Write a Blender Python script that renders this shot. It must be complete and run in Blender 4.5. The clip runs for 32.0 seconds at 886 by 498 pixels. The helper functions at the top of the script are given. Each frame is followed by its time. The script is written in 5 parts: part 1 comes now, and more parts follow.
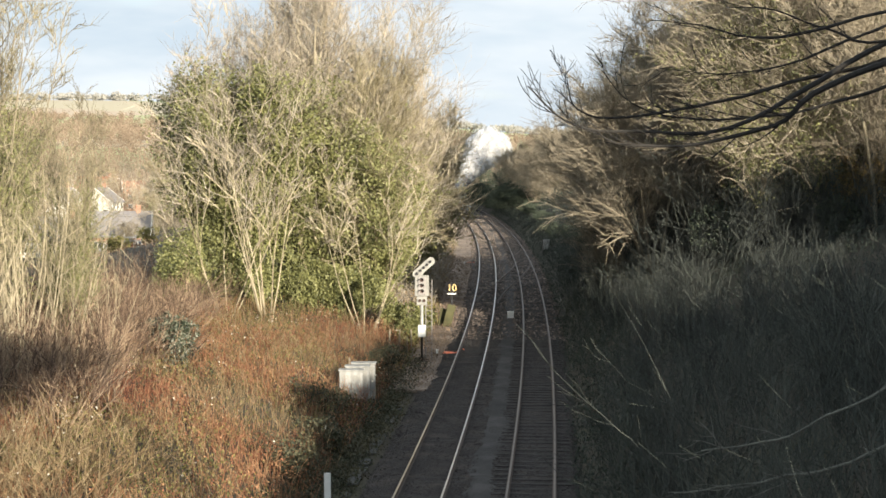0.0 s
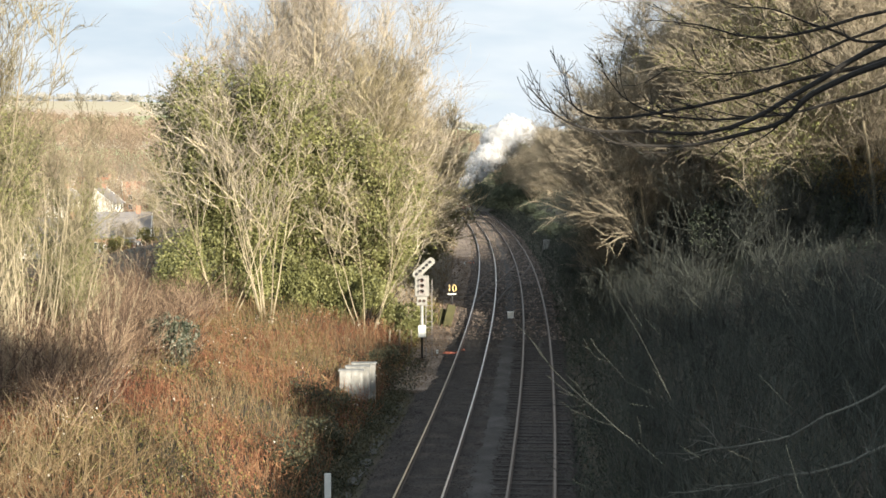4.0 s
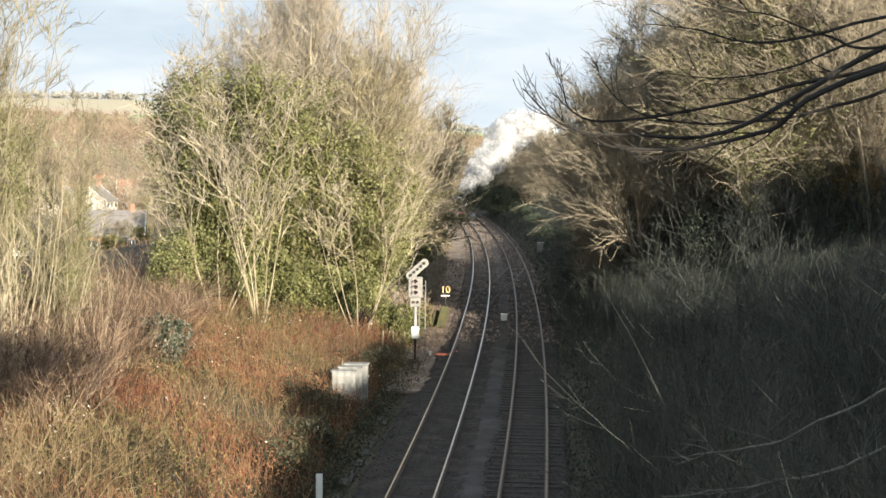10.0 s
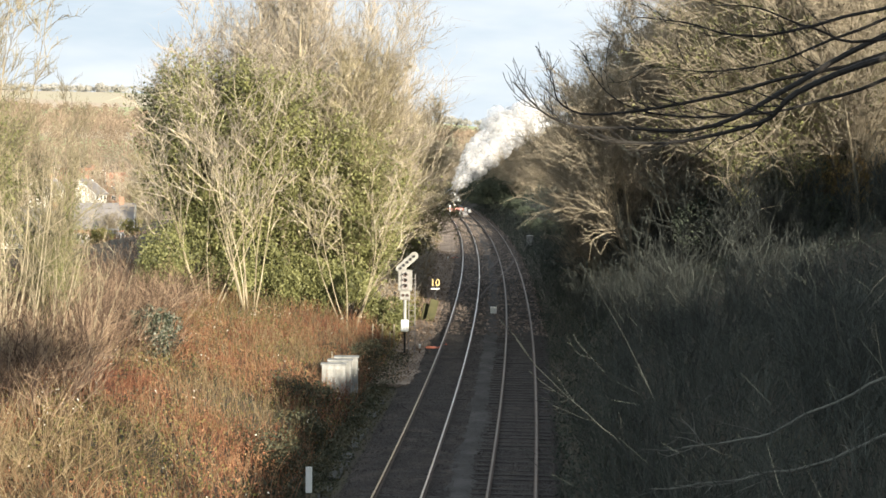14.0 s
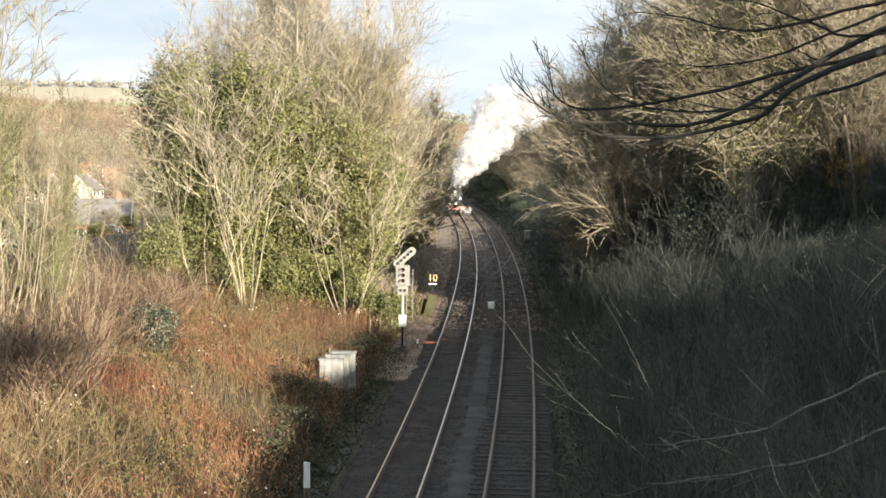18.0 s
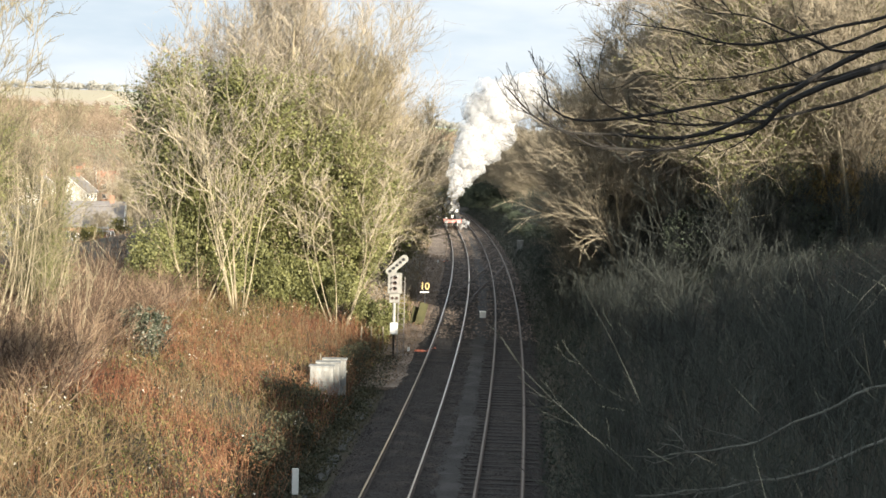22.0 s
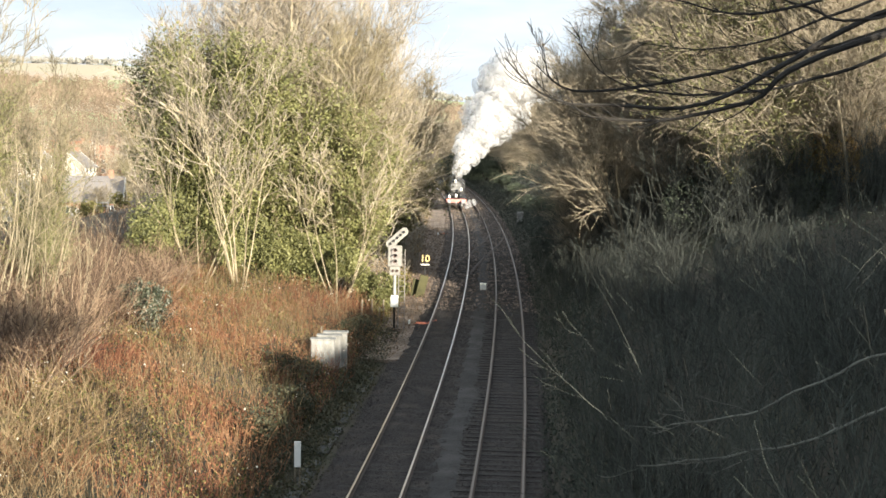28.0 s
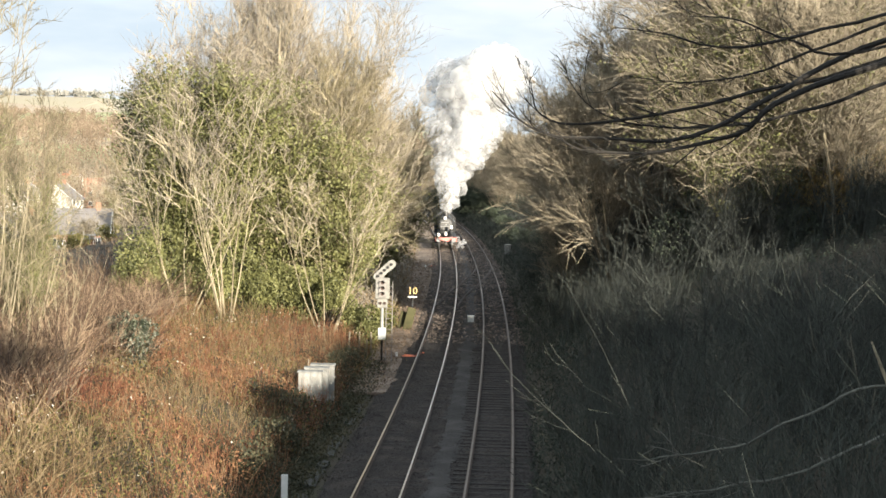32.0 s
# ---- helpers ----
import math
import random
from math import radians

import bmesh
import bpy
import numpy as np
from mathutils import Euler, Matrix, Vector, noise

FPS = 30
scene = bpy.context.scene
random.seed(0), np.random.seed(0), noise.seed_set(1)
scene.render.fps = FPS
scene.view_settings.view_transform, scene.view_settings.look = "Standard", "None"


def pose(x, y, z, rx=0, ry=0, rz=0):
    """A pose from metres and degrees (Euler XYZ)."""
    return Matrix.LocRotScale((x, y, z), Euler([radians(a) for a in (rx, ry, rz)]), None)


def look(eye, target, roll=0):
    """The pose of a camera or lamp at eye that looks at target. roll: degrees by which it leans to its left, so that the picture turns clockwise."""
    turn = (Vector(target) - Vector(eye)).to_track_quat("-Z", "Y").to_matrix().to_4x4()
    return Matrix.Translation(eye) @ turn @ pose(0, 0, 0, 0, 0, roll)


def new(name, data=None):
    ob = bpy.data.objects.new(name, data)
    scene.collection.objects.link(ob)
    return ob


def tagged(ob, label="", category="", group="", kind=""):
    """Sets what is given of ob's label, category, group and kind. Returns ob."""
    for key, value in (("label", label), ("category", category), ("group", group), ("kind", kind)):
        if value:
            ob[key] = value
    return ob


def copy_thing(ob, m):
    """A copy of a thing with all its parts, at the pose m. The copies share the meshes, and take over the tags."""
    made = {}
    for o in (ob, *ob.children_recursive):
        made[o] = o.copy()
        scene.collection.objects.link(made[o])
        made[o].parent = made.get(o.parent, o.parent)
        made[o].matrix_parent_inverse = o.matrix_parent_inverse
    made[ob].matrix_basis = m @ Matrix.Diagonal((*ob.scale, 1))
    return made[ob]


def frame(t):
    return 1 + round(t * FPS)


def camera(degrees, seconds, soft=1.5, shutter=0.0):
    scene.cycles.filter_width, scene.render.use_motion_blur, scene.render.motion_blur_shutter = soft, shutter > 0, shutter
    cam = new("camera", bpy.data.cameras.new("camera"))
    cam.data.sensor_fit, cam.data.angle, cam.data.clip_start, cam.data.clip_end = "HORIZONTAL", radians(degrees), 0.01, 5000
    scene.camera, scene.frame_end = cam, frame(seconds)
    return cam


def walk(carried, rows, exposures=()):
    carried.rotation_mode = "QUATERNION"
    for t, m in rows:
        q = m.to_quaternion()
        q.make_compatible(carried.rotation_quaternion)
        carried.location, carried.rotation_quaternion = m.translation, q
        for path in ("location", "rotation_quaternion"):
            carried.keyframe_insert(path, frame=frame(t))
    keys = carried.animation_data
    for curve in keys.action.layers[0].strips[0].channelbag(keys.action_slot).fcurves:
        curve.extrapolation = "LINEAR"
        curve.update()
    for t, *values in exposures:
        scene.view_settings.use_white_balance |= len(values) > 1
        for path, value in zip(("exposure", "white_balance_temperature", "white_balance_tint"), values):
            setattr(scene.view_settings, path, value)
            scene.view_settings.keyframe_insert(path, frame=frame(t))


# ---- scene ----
# ---------------------------------------------------------------- camera
EYE = 10.75  # height of the lens over the rails, from the parapet of a road bridge
# seconds, turn to the left, tilt upwards, roll (degrees)
VIEW = [
    (0, 0.000, -3.815, 0.000), (0.5, -0.001, -3.763, -0.019), (1, -0.024, -3.707, -0.140), (1.5, -0.014, -3.689, -0.062),
    (2, -0.033, -3.694, -0.092), (2.5, -0.056, -3.743, -0.081), (3, -0.024, -3.817, -0.042), (3.5, 0.000, -3.803, -0.088),
    (5.5, 0.001, -3.833, -0.079), (6, -0.041, -3.887, 0.021), (6.5, 0.006, -3.862, -0.154), (7, 0.009, -3.806, -0.182),
    (7.5, -0.026, -3.856, -0.184), (8, -0.003, -3.858, 0.214), (8.5, -0.149, -3.870, 0.182), (9, -0.195, -3.788, 0.369),
    (9.5, -0.156, -3.754, 0.369), (10, -0.238, -3.744, 0.520), (10.5, -0.212, -3.719, 0.499), (11, -0.475, -3.845, 0.607),
    (11.5, -0.540, -3.853, 0.698), (12, -0.541, -3.861, 0.667), (12.5, -0.546, -3.877, 0.555), (13, -0.481, -3.901, 0.462),
    (13.5, -0.545, -3.982, 0.604), (14, -0.649, -4.013, 0.566), (14.5, -0.757, -4.044, 0.525), (16.5, -0.791, -4.149, 0.557),
    (17, -0.716, -4.179, 0.412), (17.5, -0.691, -4.221, 0.489), (18, -0.749, -4.206, 0.478), (18.5, -0.780, -4.213, 0.585),
    (19, -0.753, -4.244, 0.476), (19.5, -0.813, -4.281, 0.637), (20, -0.848, -4.316, 0.635), (20.5, -1.000, -4.223, 1.098),
    (21, -1.107, -4.155, 1.641), (21.5, -1.120, -4.150, 1.597), (22, -1.036, -3.865, 1.482), (22.5, -1.083, -3.638, 1.476),
    (23, -1.163, -3.543, 1.377), (23.5, -1.186, -3.622, 1.449), (24, -1.194, -3.711, 1.407), (24.5, -1.165, -3.843, 1.434),
    (25, -1.136, -3.953, 1.378), (25.5, -1.109, -4.022, 1.355), (27.5, -1.118, -4.704, 1.008), (28, -1.058, -4.961, 1.038),
    (28.5, -1.108, -4.858, 1.095), (29, -1.144, -4.301, 1.161), (29.5, -1.208, -4.096, 1.157), (30, -1.285, -3.959, 1.142),
    (30.5, -1.361, -3.931, 1.224), (31, -1.486, -3.938, 1.329), (31.5, -1.530, -3.847, 1.429), (32, -1.528, -3.672, 1.073),
]

cam = camera(34, 32.0, soft=1.65)


def held(turn, tilt, roll):
    return Matrix.Translation((0, 0, EYE)) @ pose(0, 0, 0, 90 + tilt, 0, turn) @ pose(0, 0, 0, 0, 0, roll)


walk(cam, [(t, held(a, b, c)) for t, a, b, c in VIEW], exposures=[(0, 1.43), (12.0, 1.45), (19.0, 1.52), (23.0, 1.46), (25.5, 1.47), (28.5, 1.64), (30.0, 1.56), (32.0, 1.53)])

# ---------------------------------------------------------------- light
SUN_AZ, SUN_EL = radians(150), radians(12.6)
world = bpy.data.worlds.new("sky")
scene.world = world
world.use_nodes = True
wn, wl = world.node_tree.nodes, world.node_tree.links
wn.clear()
w_out = wn.new("ShaderNodeOutputWorld")
w_bg = wn.new("ShaderNodeBackground")
w_sky = wn.new("ShaderNodeTexSky")
w_sky.sky_type, w_sky.sun_disc = "NISHITA", False
w_sky.sun_elevation, w_sky.sun_rotation = SUN_EL, SUN_AZ
w_sky.air_density, w_sky.dust_density, w_sky.ozone_density = 1.0, 0.4, 2.0
w_co = wn.new("ShaderNodeTexCoord")
w_map = wn.new("ShaderNodeMapping")
w_map.inputs["Scale"].default_value = (2.2, 2.2, 9.0)
w_map.inputs["Location"].default_value = (0.4, 0.1, 0.35)
w_noise = wn.new("ShaderNodeTexNoise")
w_noise.inputs["Scale"].default_value, w_noise.inputs["Detail"].default_value = 1.6, 6.0
w_ramp = wn.new("ShaderNodeValToRGB")
w_ramp.color_ramp.elements[0].position, w_ramp.color_ramp.elements[1].position = 0.2, 0.46
w_cloud = wn.new("ShaderNodeMix")
w_cloud.data_type = "RGBA"
w_tint = wn.new("ShaderNodeValToRGB")
w_tint.color_ramp.elements[0].position, w_tint.color_ramp.elements[0].color = 0.36, (4.0, 4.7, 5.3, 1)
w_tint.color_ramp.elements[1].position, w_tint.color_ramp.elements[1].color = 0.7, (5.5, 5.85, 6.1, 1)
w_wisp = wn.new("ShaderNodeTexNoise")
w_wisp.inputs["Scale"].default_value, w_wisp.inputs["Detail"].default_value = 3.4, 7.0
wl.new(w_map.outputs["Vector"], w_wisp.inputs["Vector"])
wl.new(w_wisp.outputs["Fac"], w_tint.inputs["Fac"])
wl.new(w_tint.outputs["Color"], w_cloud.inputs["B"])
wl.new(w_co.outputs["Generated"], w_map.inputs["Vector"])
wl.new(w_map.outputs["Vector"], w_noise.inputs["Vector"])
wl.new(w_noise.outputs["Fac"], w_ramp.inputs["Fac"])
wl.new(w_ramp.outputs["Color"], w_cloud.inputs["Factor"])
wl.new(w_sky.outputs["Color"], w_cloud.inputs["A"])
wl.new(w_cloud.outputs["Result"], w_bg.inputs["Color"])
wl.new(w_bg.outputs["Background"], w_out.inputs["Surface"])
w_bg.inputs["Strength"].default_value = 0.064

sun = new("sun", bpy.data.lights.new("sun", "SUN"))
sun.data.energy, sun.data.angle, sun.data.color = 5.0, radians(0.6), (1.0, 0.9, 0.74)
SUN_DIR = Vector((math.sin(SUN_AZ) * math.cos(SUN_EL), math.cos(SUN_AZ) * math.cos(SUN_EL), math.sin(SUN_EL)))
sun.matrix_world = look(SUN_DIR * 200, (0, 0, 0))


# ---------------------------------------------------------------- materials
def material(name, stops, scale=3.0, rough=0.8, bump=0.3, detail=6.0, metal=0.0, vary=0.0, source="Object",
             stretch=(1, 1, 1), fine=None, through_light=0.0, depth=0.03):
    """A noise-mottled surface. stops: colours from the dark to the light end. vary: random brightness by island or object."""
    m = bpy.data.materials.new(name)
    m.use_nodes = True
    n, l = m.node_tree.nodes, m.node_tree.links
    b = n["Principled BSDF"]
    b.inputs["Roughness"].default_value, b.inputs["Metallic"].default_value = rough, metal
    co, mp = n.new("ShaderNodeTexCoord"), n.new("ShaderNodeMapping")
    mp.inputs["Scale"].default_value = stretch
    l.new(co.outputs[source], mp.inputs["Vector"])
    big, small = n.new("ShaderNodeTexNoise"), n.new("ShaderNodeTexNoise")
    big.inputs["Scale"].default_value, big.inputs["Detail"].default_value = scale, detail
    small.inputs["Scale"].default_value, small.inputs["Detail"].default_value = fine or scale * 9, 4.0
    for t in (big, small):
        l.new(mp.outputs["Vector"], t.inputs["Vector"])
    mixf = n.new("ShaderNodeMath")
    mixf.operation = "MULTIPLY_ADD"
    mixf.inputs[1].default_value, mixf.inputs[2].default_value = 0.35, -0.17
    l.new(small.outputs["Fac"], mixf.inputs[0])
    add = n.new("ShaderNodeMath")
    add.operation = "ADD"
    l.new(big.outputs["Fac"], add.inputs[0])
    l.new(mixf.outputs[0], add.inputs[1])
    last = add
    if vary:
        geo = n.new("ShaderNodeNewGeometry")
        va = n.new("ShaderNodeMath")
        va.operation = "MULTIPLY_ADD"
        va.inputs[1].default_value, va.inputs[2].default_value = vary, -vary / 2
        l.new(geo.outputs["Random Per Island"], va.inputs[0])
        ad2 = n.new("ShaderNodeMath")
        ad2.operation = "ADD"
        l.new(last.outputs[0], ad2.inputs[0])
        l.new(va.outputs[0], ad2.inputs[1])
        last = ad2
    ramp = n.new("ShaderNodeValToRGB")
    while len(ramp.color_ramp.elements) < len(stops):
        ramp.color_ramp.elements.new(0.5)
    for i, (e, c) in enumerate(zip(ramp.color_ramp.elements, stops)):
        e.position = 0.25 + 0.5 * i / max(1, len(stops) - 1)
        e.color = (*c, 1)
    l.new(last.outputs[0], ramp.inputs["Fac"])
    l.new(ramp.outputs["Color"], b.inputs["Base Color"])
    if bump:
        bm_ = n.new("ShaderNodeBump")
        bm_.inputs["Strength"].default_value, bm_.inputs["Distance"].default_value = bump, depth
        l.new(small.outputs["Fac"], bm_.inputs["Height"])
        l.new(bm_.outputs["Normal"], b.inputs["Normal"])
    if through_light:
        tr = n.new("ShaderNodeBsdfTranslucent")
        l.new(ramp.outputs["Color"], tr.inputs["Color"])
        ms = n.new("ShaderNodeMixShader")
        ms.inputs[0].default_value = through_light
        l.new(b.outputs["BSDF"], ms.inputs[1])
        l.new(tr.outputs["BSDF"], ms.inputs[2])
        l.new(ms.outputs[0], n["Material Output"].inputs["Surface"])
    return m


M_SOIL = material("soil", [(0.02, 0.0172, 0.012), (0.045, 0.036, 0.024), (0.041, 0.043, 0.02)], 0.35, 0.95, 0.6, fine=7)
M_BALLAST = material("ballast", [(0.0118, 0.0098, 0.009), (0.0255, 0.0205, 0.0183), (0.065, 0.052, 0.044)], 0.9, 0.95, 1.0, fine=14, depth=0.16)
M_BALLAST_PALE = material("grey stone", [(0.0165, 0.0157, 0.0152), (0.034, 0.032, 0.031), (0.072, 0.068, 0.065)], 0.7, 0.95, 1.0, fine=16)
# brown gravel with sunlight put into its pale tone, used from 66 m on
M_CESS_SUNLIT = material("sunlit brown gravel", [(0.09, 0.068, 0.052), (0.21, 0.162, 0.126), (0.36, 0.29, 0.233)], 0.5, 0.95, 0.9, fine=12, depth=0.14)
M_RAIL_BRIGHT = material("worn steel", [(0.42, 0.38, 0.34), (0.6, 0.55, 0.5)], 4, 0.28, 0.05, metal=0.9)
M_RAIL_RUST = material("rusty steel", [(0.045, 0.03, 0.024), (0.1, 0.07, 0.055)], 5, 0.7, 0.3)
M_RAIL_DULL = material("dull rail head", [(0.11, 0.088, 0.072), (0.19, 0.155, 0.13)], 5, 0.5, 0.2, metal=0.4)
M_SLEEPER = material("tarred timber", [(0.0155, 0.0137, 0.013), (0.038, 0.033, 0.03)], 2, 0.9, 0.6, vary=0.2, stretch=(1, 6, 6))
M_CONCRETE = material("concrete", [(0.035, 0.036, 0.034), (0.08, 0.08, 0.075)], 2, 0.9, 0.4)
M_BARK = material("grey bark", [(0.16, 0.13, 0.085), (0.32, 0.27, 0.18), (0.42, 0.37, 0.26)], 1.4, 0.9, 0.6, vary=0.3)
M_BARK_MID = material("brown bark", [(0.09, 0.075, 0.052), (0.19, 0.16, 0.11), (0.27, 0.23, 0.16)], 1.4, 0.9, 0.6, vary=0.3)
M_BRAMBLE = material("bramble leaves", [(0.02, 0.026, 0.012), (0.05, 0.05, 0.022), (0.09, 0.075, 0.037)], 0.5, 0.7, 0, vary=0.5)
M_HOLLY = material("grey-green leaves", [(0.025, 0.035, 0.02), (0.07, 0.08, 0.047), (0.2, 0.2, 0.15)], 0.8, 0.4, 0, vary=0.8)
# cool grey: the tint of the bank's shade is put into this bark
M_BARK_PALE = material("shade-cooled pale bark", [(0.06, 0.062, 0.052), (0.11, 0.112, 0.095), (0.17, 0.17, 0.145)], 1.4, 0.9, 0.6, vary=0.3)
# shade on the near limbs is put into this bark's dark colour
M_BARK_SHADED = material("shade-darkened bark", [(0.011, 0.0098, 0.0085), (0.027, 0.023, 0.019)], 2.5, 0.9, 0.6, vary=0.2)
M_TWIG_GREY = material("grey-brown twigs", [(0.12, 0.099, 0.07), (0.225, 0.19, 0.137), (0.31, 0.268, 0.197)], 0.5, 0.85, 0, vary=0.4)
M_TWIG = material("pale twigs", [(0.16, 0.133, 0.1), (0.29, 0.248, 0.192), (0.39, 0.343, 0.275)], 0.5, 0.85, 0, vary=0.4)
M_TWIG_OLIVE = material("olive twigs", [(0.13, 0.113, 0.063), (0.25, 0.213, 0.122), (0.35, 0.303, 0.188)], 0.5, 0.85, 0, vary=0.4)
M_TWIG_DIM = material("dim olive twigs", [(0.08, 0.07, 0.04), (0.17, 0.147, 0.085), (0.27, 0.235, 0.145)], 0.5, 0.85, 0, vary=0.5)
M_IVY = material("ivy leaves", [(0.075, 0.081, 0.029), (0.165, 0.169, 0.06), (0.25, 0.249, 0.1)], 0.5, 0.55, 0, vary=0.35, through_light=0.15)
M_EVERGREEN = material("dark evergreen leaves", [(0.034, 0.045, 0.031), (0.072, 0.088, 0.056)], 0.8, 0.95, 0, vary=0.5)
M_BRACKEN = material("russet bracken", [(0.12, 0.045, 0.028), (0.27, 0.112, 0.06), (0.41, 0.23, 0.12)], 0.3, 0.9, 0, vary=0.45, through_light=0.2)
M_STRAW = material("straw grass", [(0.12, 0.078, 0.038), (0.24, 0.165, 0.085), (0.39, 0.3, 0.175)], 0.4, 0.9, 0, vary=0.5, through_light=0.2)
M_OLIVE = material("olive undergrowth", [(0.06, 0.065, 0.018), (0.14, 0.13, 0.04), (0.24, 0.2, 0.075)], 0.4, 0.9, 0, vary=0.5, through_light=0.2)
M_THICKET = material("brown thicket twigs", [(0.055, 0.034, 0.023), (0.15, 0.096, 0.062), (0.32, 0.23, 0.15)], 0.6, 0.9, 0, vary=0.6)
M_FLUFF = material("seed fluff", [(0.5, 0.45, 0.36), (0.72, 0.68, 0.58)], 2, 0.9, 0, vary=0.4, through_light=0.3)
# litter and stems darkened and cooled: the bank's shade painted into their colours
M_LITTER_SHADED = material("shade-tinted bank litter", [(0.013, 0.021, 0.0158), (0.029, 0.041, 0.028), (0.05, 0.058, 0.04)], 0.4, 0.9, 0, vary=0.5)
M_SCRUB_SHADED = material("shade-tinted scrub stems", [(0.017, 0.0215, 0.0185), (0.037, 0.045, 0.038), (0.08, 0.09, 0.072)], 0.4, 0.9, 0, vary=0.35)
M_TALL_SHADED = material("shade-tinted stems", [(0.02, 0.022, 0.019), (0.042, 0.045, 0.038), (0.075, 0.076, 0.062)], 0.5, 0.9, 0, vary=0.5)
M_FARWOOD = material("far bare woods", [(0.11, 0.08, 0.055), (0.2, 0.148, 0.102), (0.28, 0.215, 0.155)], 0.02, 0.95, 0, vary=0.4)
M_STEAM = material("steam", [(0.9, 0.9, 0.9), (0.97, 0.97, 0.97)], 0.4, 1.0, 0.0, through_light=0.7)


def thin_out(m, low, high, scale):
    """Lets light pass through a surface in wisps."""
    n, l = m.node_tree.nodes, m.node_tree.links
    out = n["Material Output"]
    old = out.inputs["Surface"].links[0].from_socket
    co, no, rm = n.new("ShaderNodeTexCoord"), n.new("ShaderNodeTexNoise"), n.new("ShaderNodeMapRange")
    no.inputs["Scale"].default_value, no.inputs["Detail"].default_value = scale, 5.0
    rm.inputs["From Min"].default_value, rm.inputs["From Max"].default_value = 0.35, 0.65
    rm.inputs["To Min"].default_value, rm.inputs["To Max"].default_value = low, high
    l.new(co.outputs["Object"], no.inputs["Vector"])
    l.new(no.outputs["Fac"], rm.inputs["Value"])
    tr, mx = n.new("ShaderNodeBsdfTransparent"), n.new("ShaderNodeMixShader")
    l.new(rm.outputs["Result"], mx.inputs[0])
    l.new(tr.outputs[0], mx.inputs[2])
    l.new(old, mx.inputs[1])
    l.new(mx.outputs[0], out.inputs["Surface"])


thin_out(M_STEAM, 0.5, 0.88, 1.2)


# ---------------------------------------------------------------- mesh helpers
def mesh_of(name, verts, faces, mat, smooth=False):
    me = bpy.data.meshes.new(name)
    me.from_pydata(verts, [], faces)
    me.materials.append(mat)
    if smooth:
        me.polygons.foreach_set("use_smooth", [True] * len(me.polygons))
    me.update()
    return me


def part(name, bm, mat, parent, label="", smooth=False):
    """Links a bmesh as one mesh object under a thing or a part."""
    me = bpy.data.meshes.new(name)
    bmesh.ops.recalc_face_normals(bm, faces=bm.faces)
    bm.to_mesh(me)
    bm.free()
    me.materials.append(mat)
    if smooth:
        me.polygons.foreach_set("use_smooth", [True] * len(me.polygons))
    ob = new(name, me)
    ob.parent = parent
    if label:
        ob["label"] = label
    return ob


def hang(name, me, parent, label=""):
    ob = new(name, me)
    ob.parent = parent
    if label:
        ob["label"] = label
    return ob


def box(bm, x0, x1, y0, y1, z0, z1, bevel=0.0):
    r = bmesh.ops.create_cube(bm, size=1.0, matrix=Matrix.LocRotScale(
        ((x0 + x1) / 2, (y0 + y1) / 2, (z0 + z1) / 2), None, (x1 - x0, y1 - y0, z1 - z0)))
    if bevel:
        edges = list({e for v in r["verts"] for e in v.link_edges})
        bmesh.ops.bevel(bm, geom=edges, offset=bevel, segments=1, affect="EDGES", profile=0.7)
    return bm


def rod(bm, a, b, r0, r1=None, sides=12):
    a, b = Vector(a), Vector(b)
    d = b - a
    m = Matrix.Translation((a + b) / 2) @ d.to_track_quat("Z", "Y").to_matrix().to_4x4()
    bmesh.ops.create_cone(bm, cap_ends=True, segments=sides, radius1=r0, radius2=r0 if r1 is None else r1, depth=d.length, matrix=m)
    return bm


def thing(name, x, y, z, label, category, group="", kind="", turn=0):
    ob = new(name)
    ob.matrix_basis = pose(x, y, z, 0, 0, turn)
    ob.empty_display_size = 0.2
    return tagged(ob, label, category, group, kind)


def smooth01(a, b, v):
    k = min(1.0, max(0.0, (v - a) / (b - a)))
    return k * k * (3 - 2 * k)


# ---------------------------------------------------------------- ground
def line_x(y):
    """The middle of the main track: a curve of about 1500 m radius."""
    return 4.89 - 2.858e-4 * (y - 185.8) ** 2


SIDING = 3.52  # from the main track's middle to the second track's


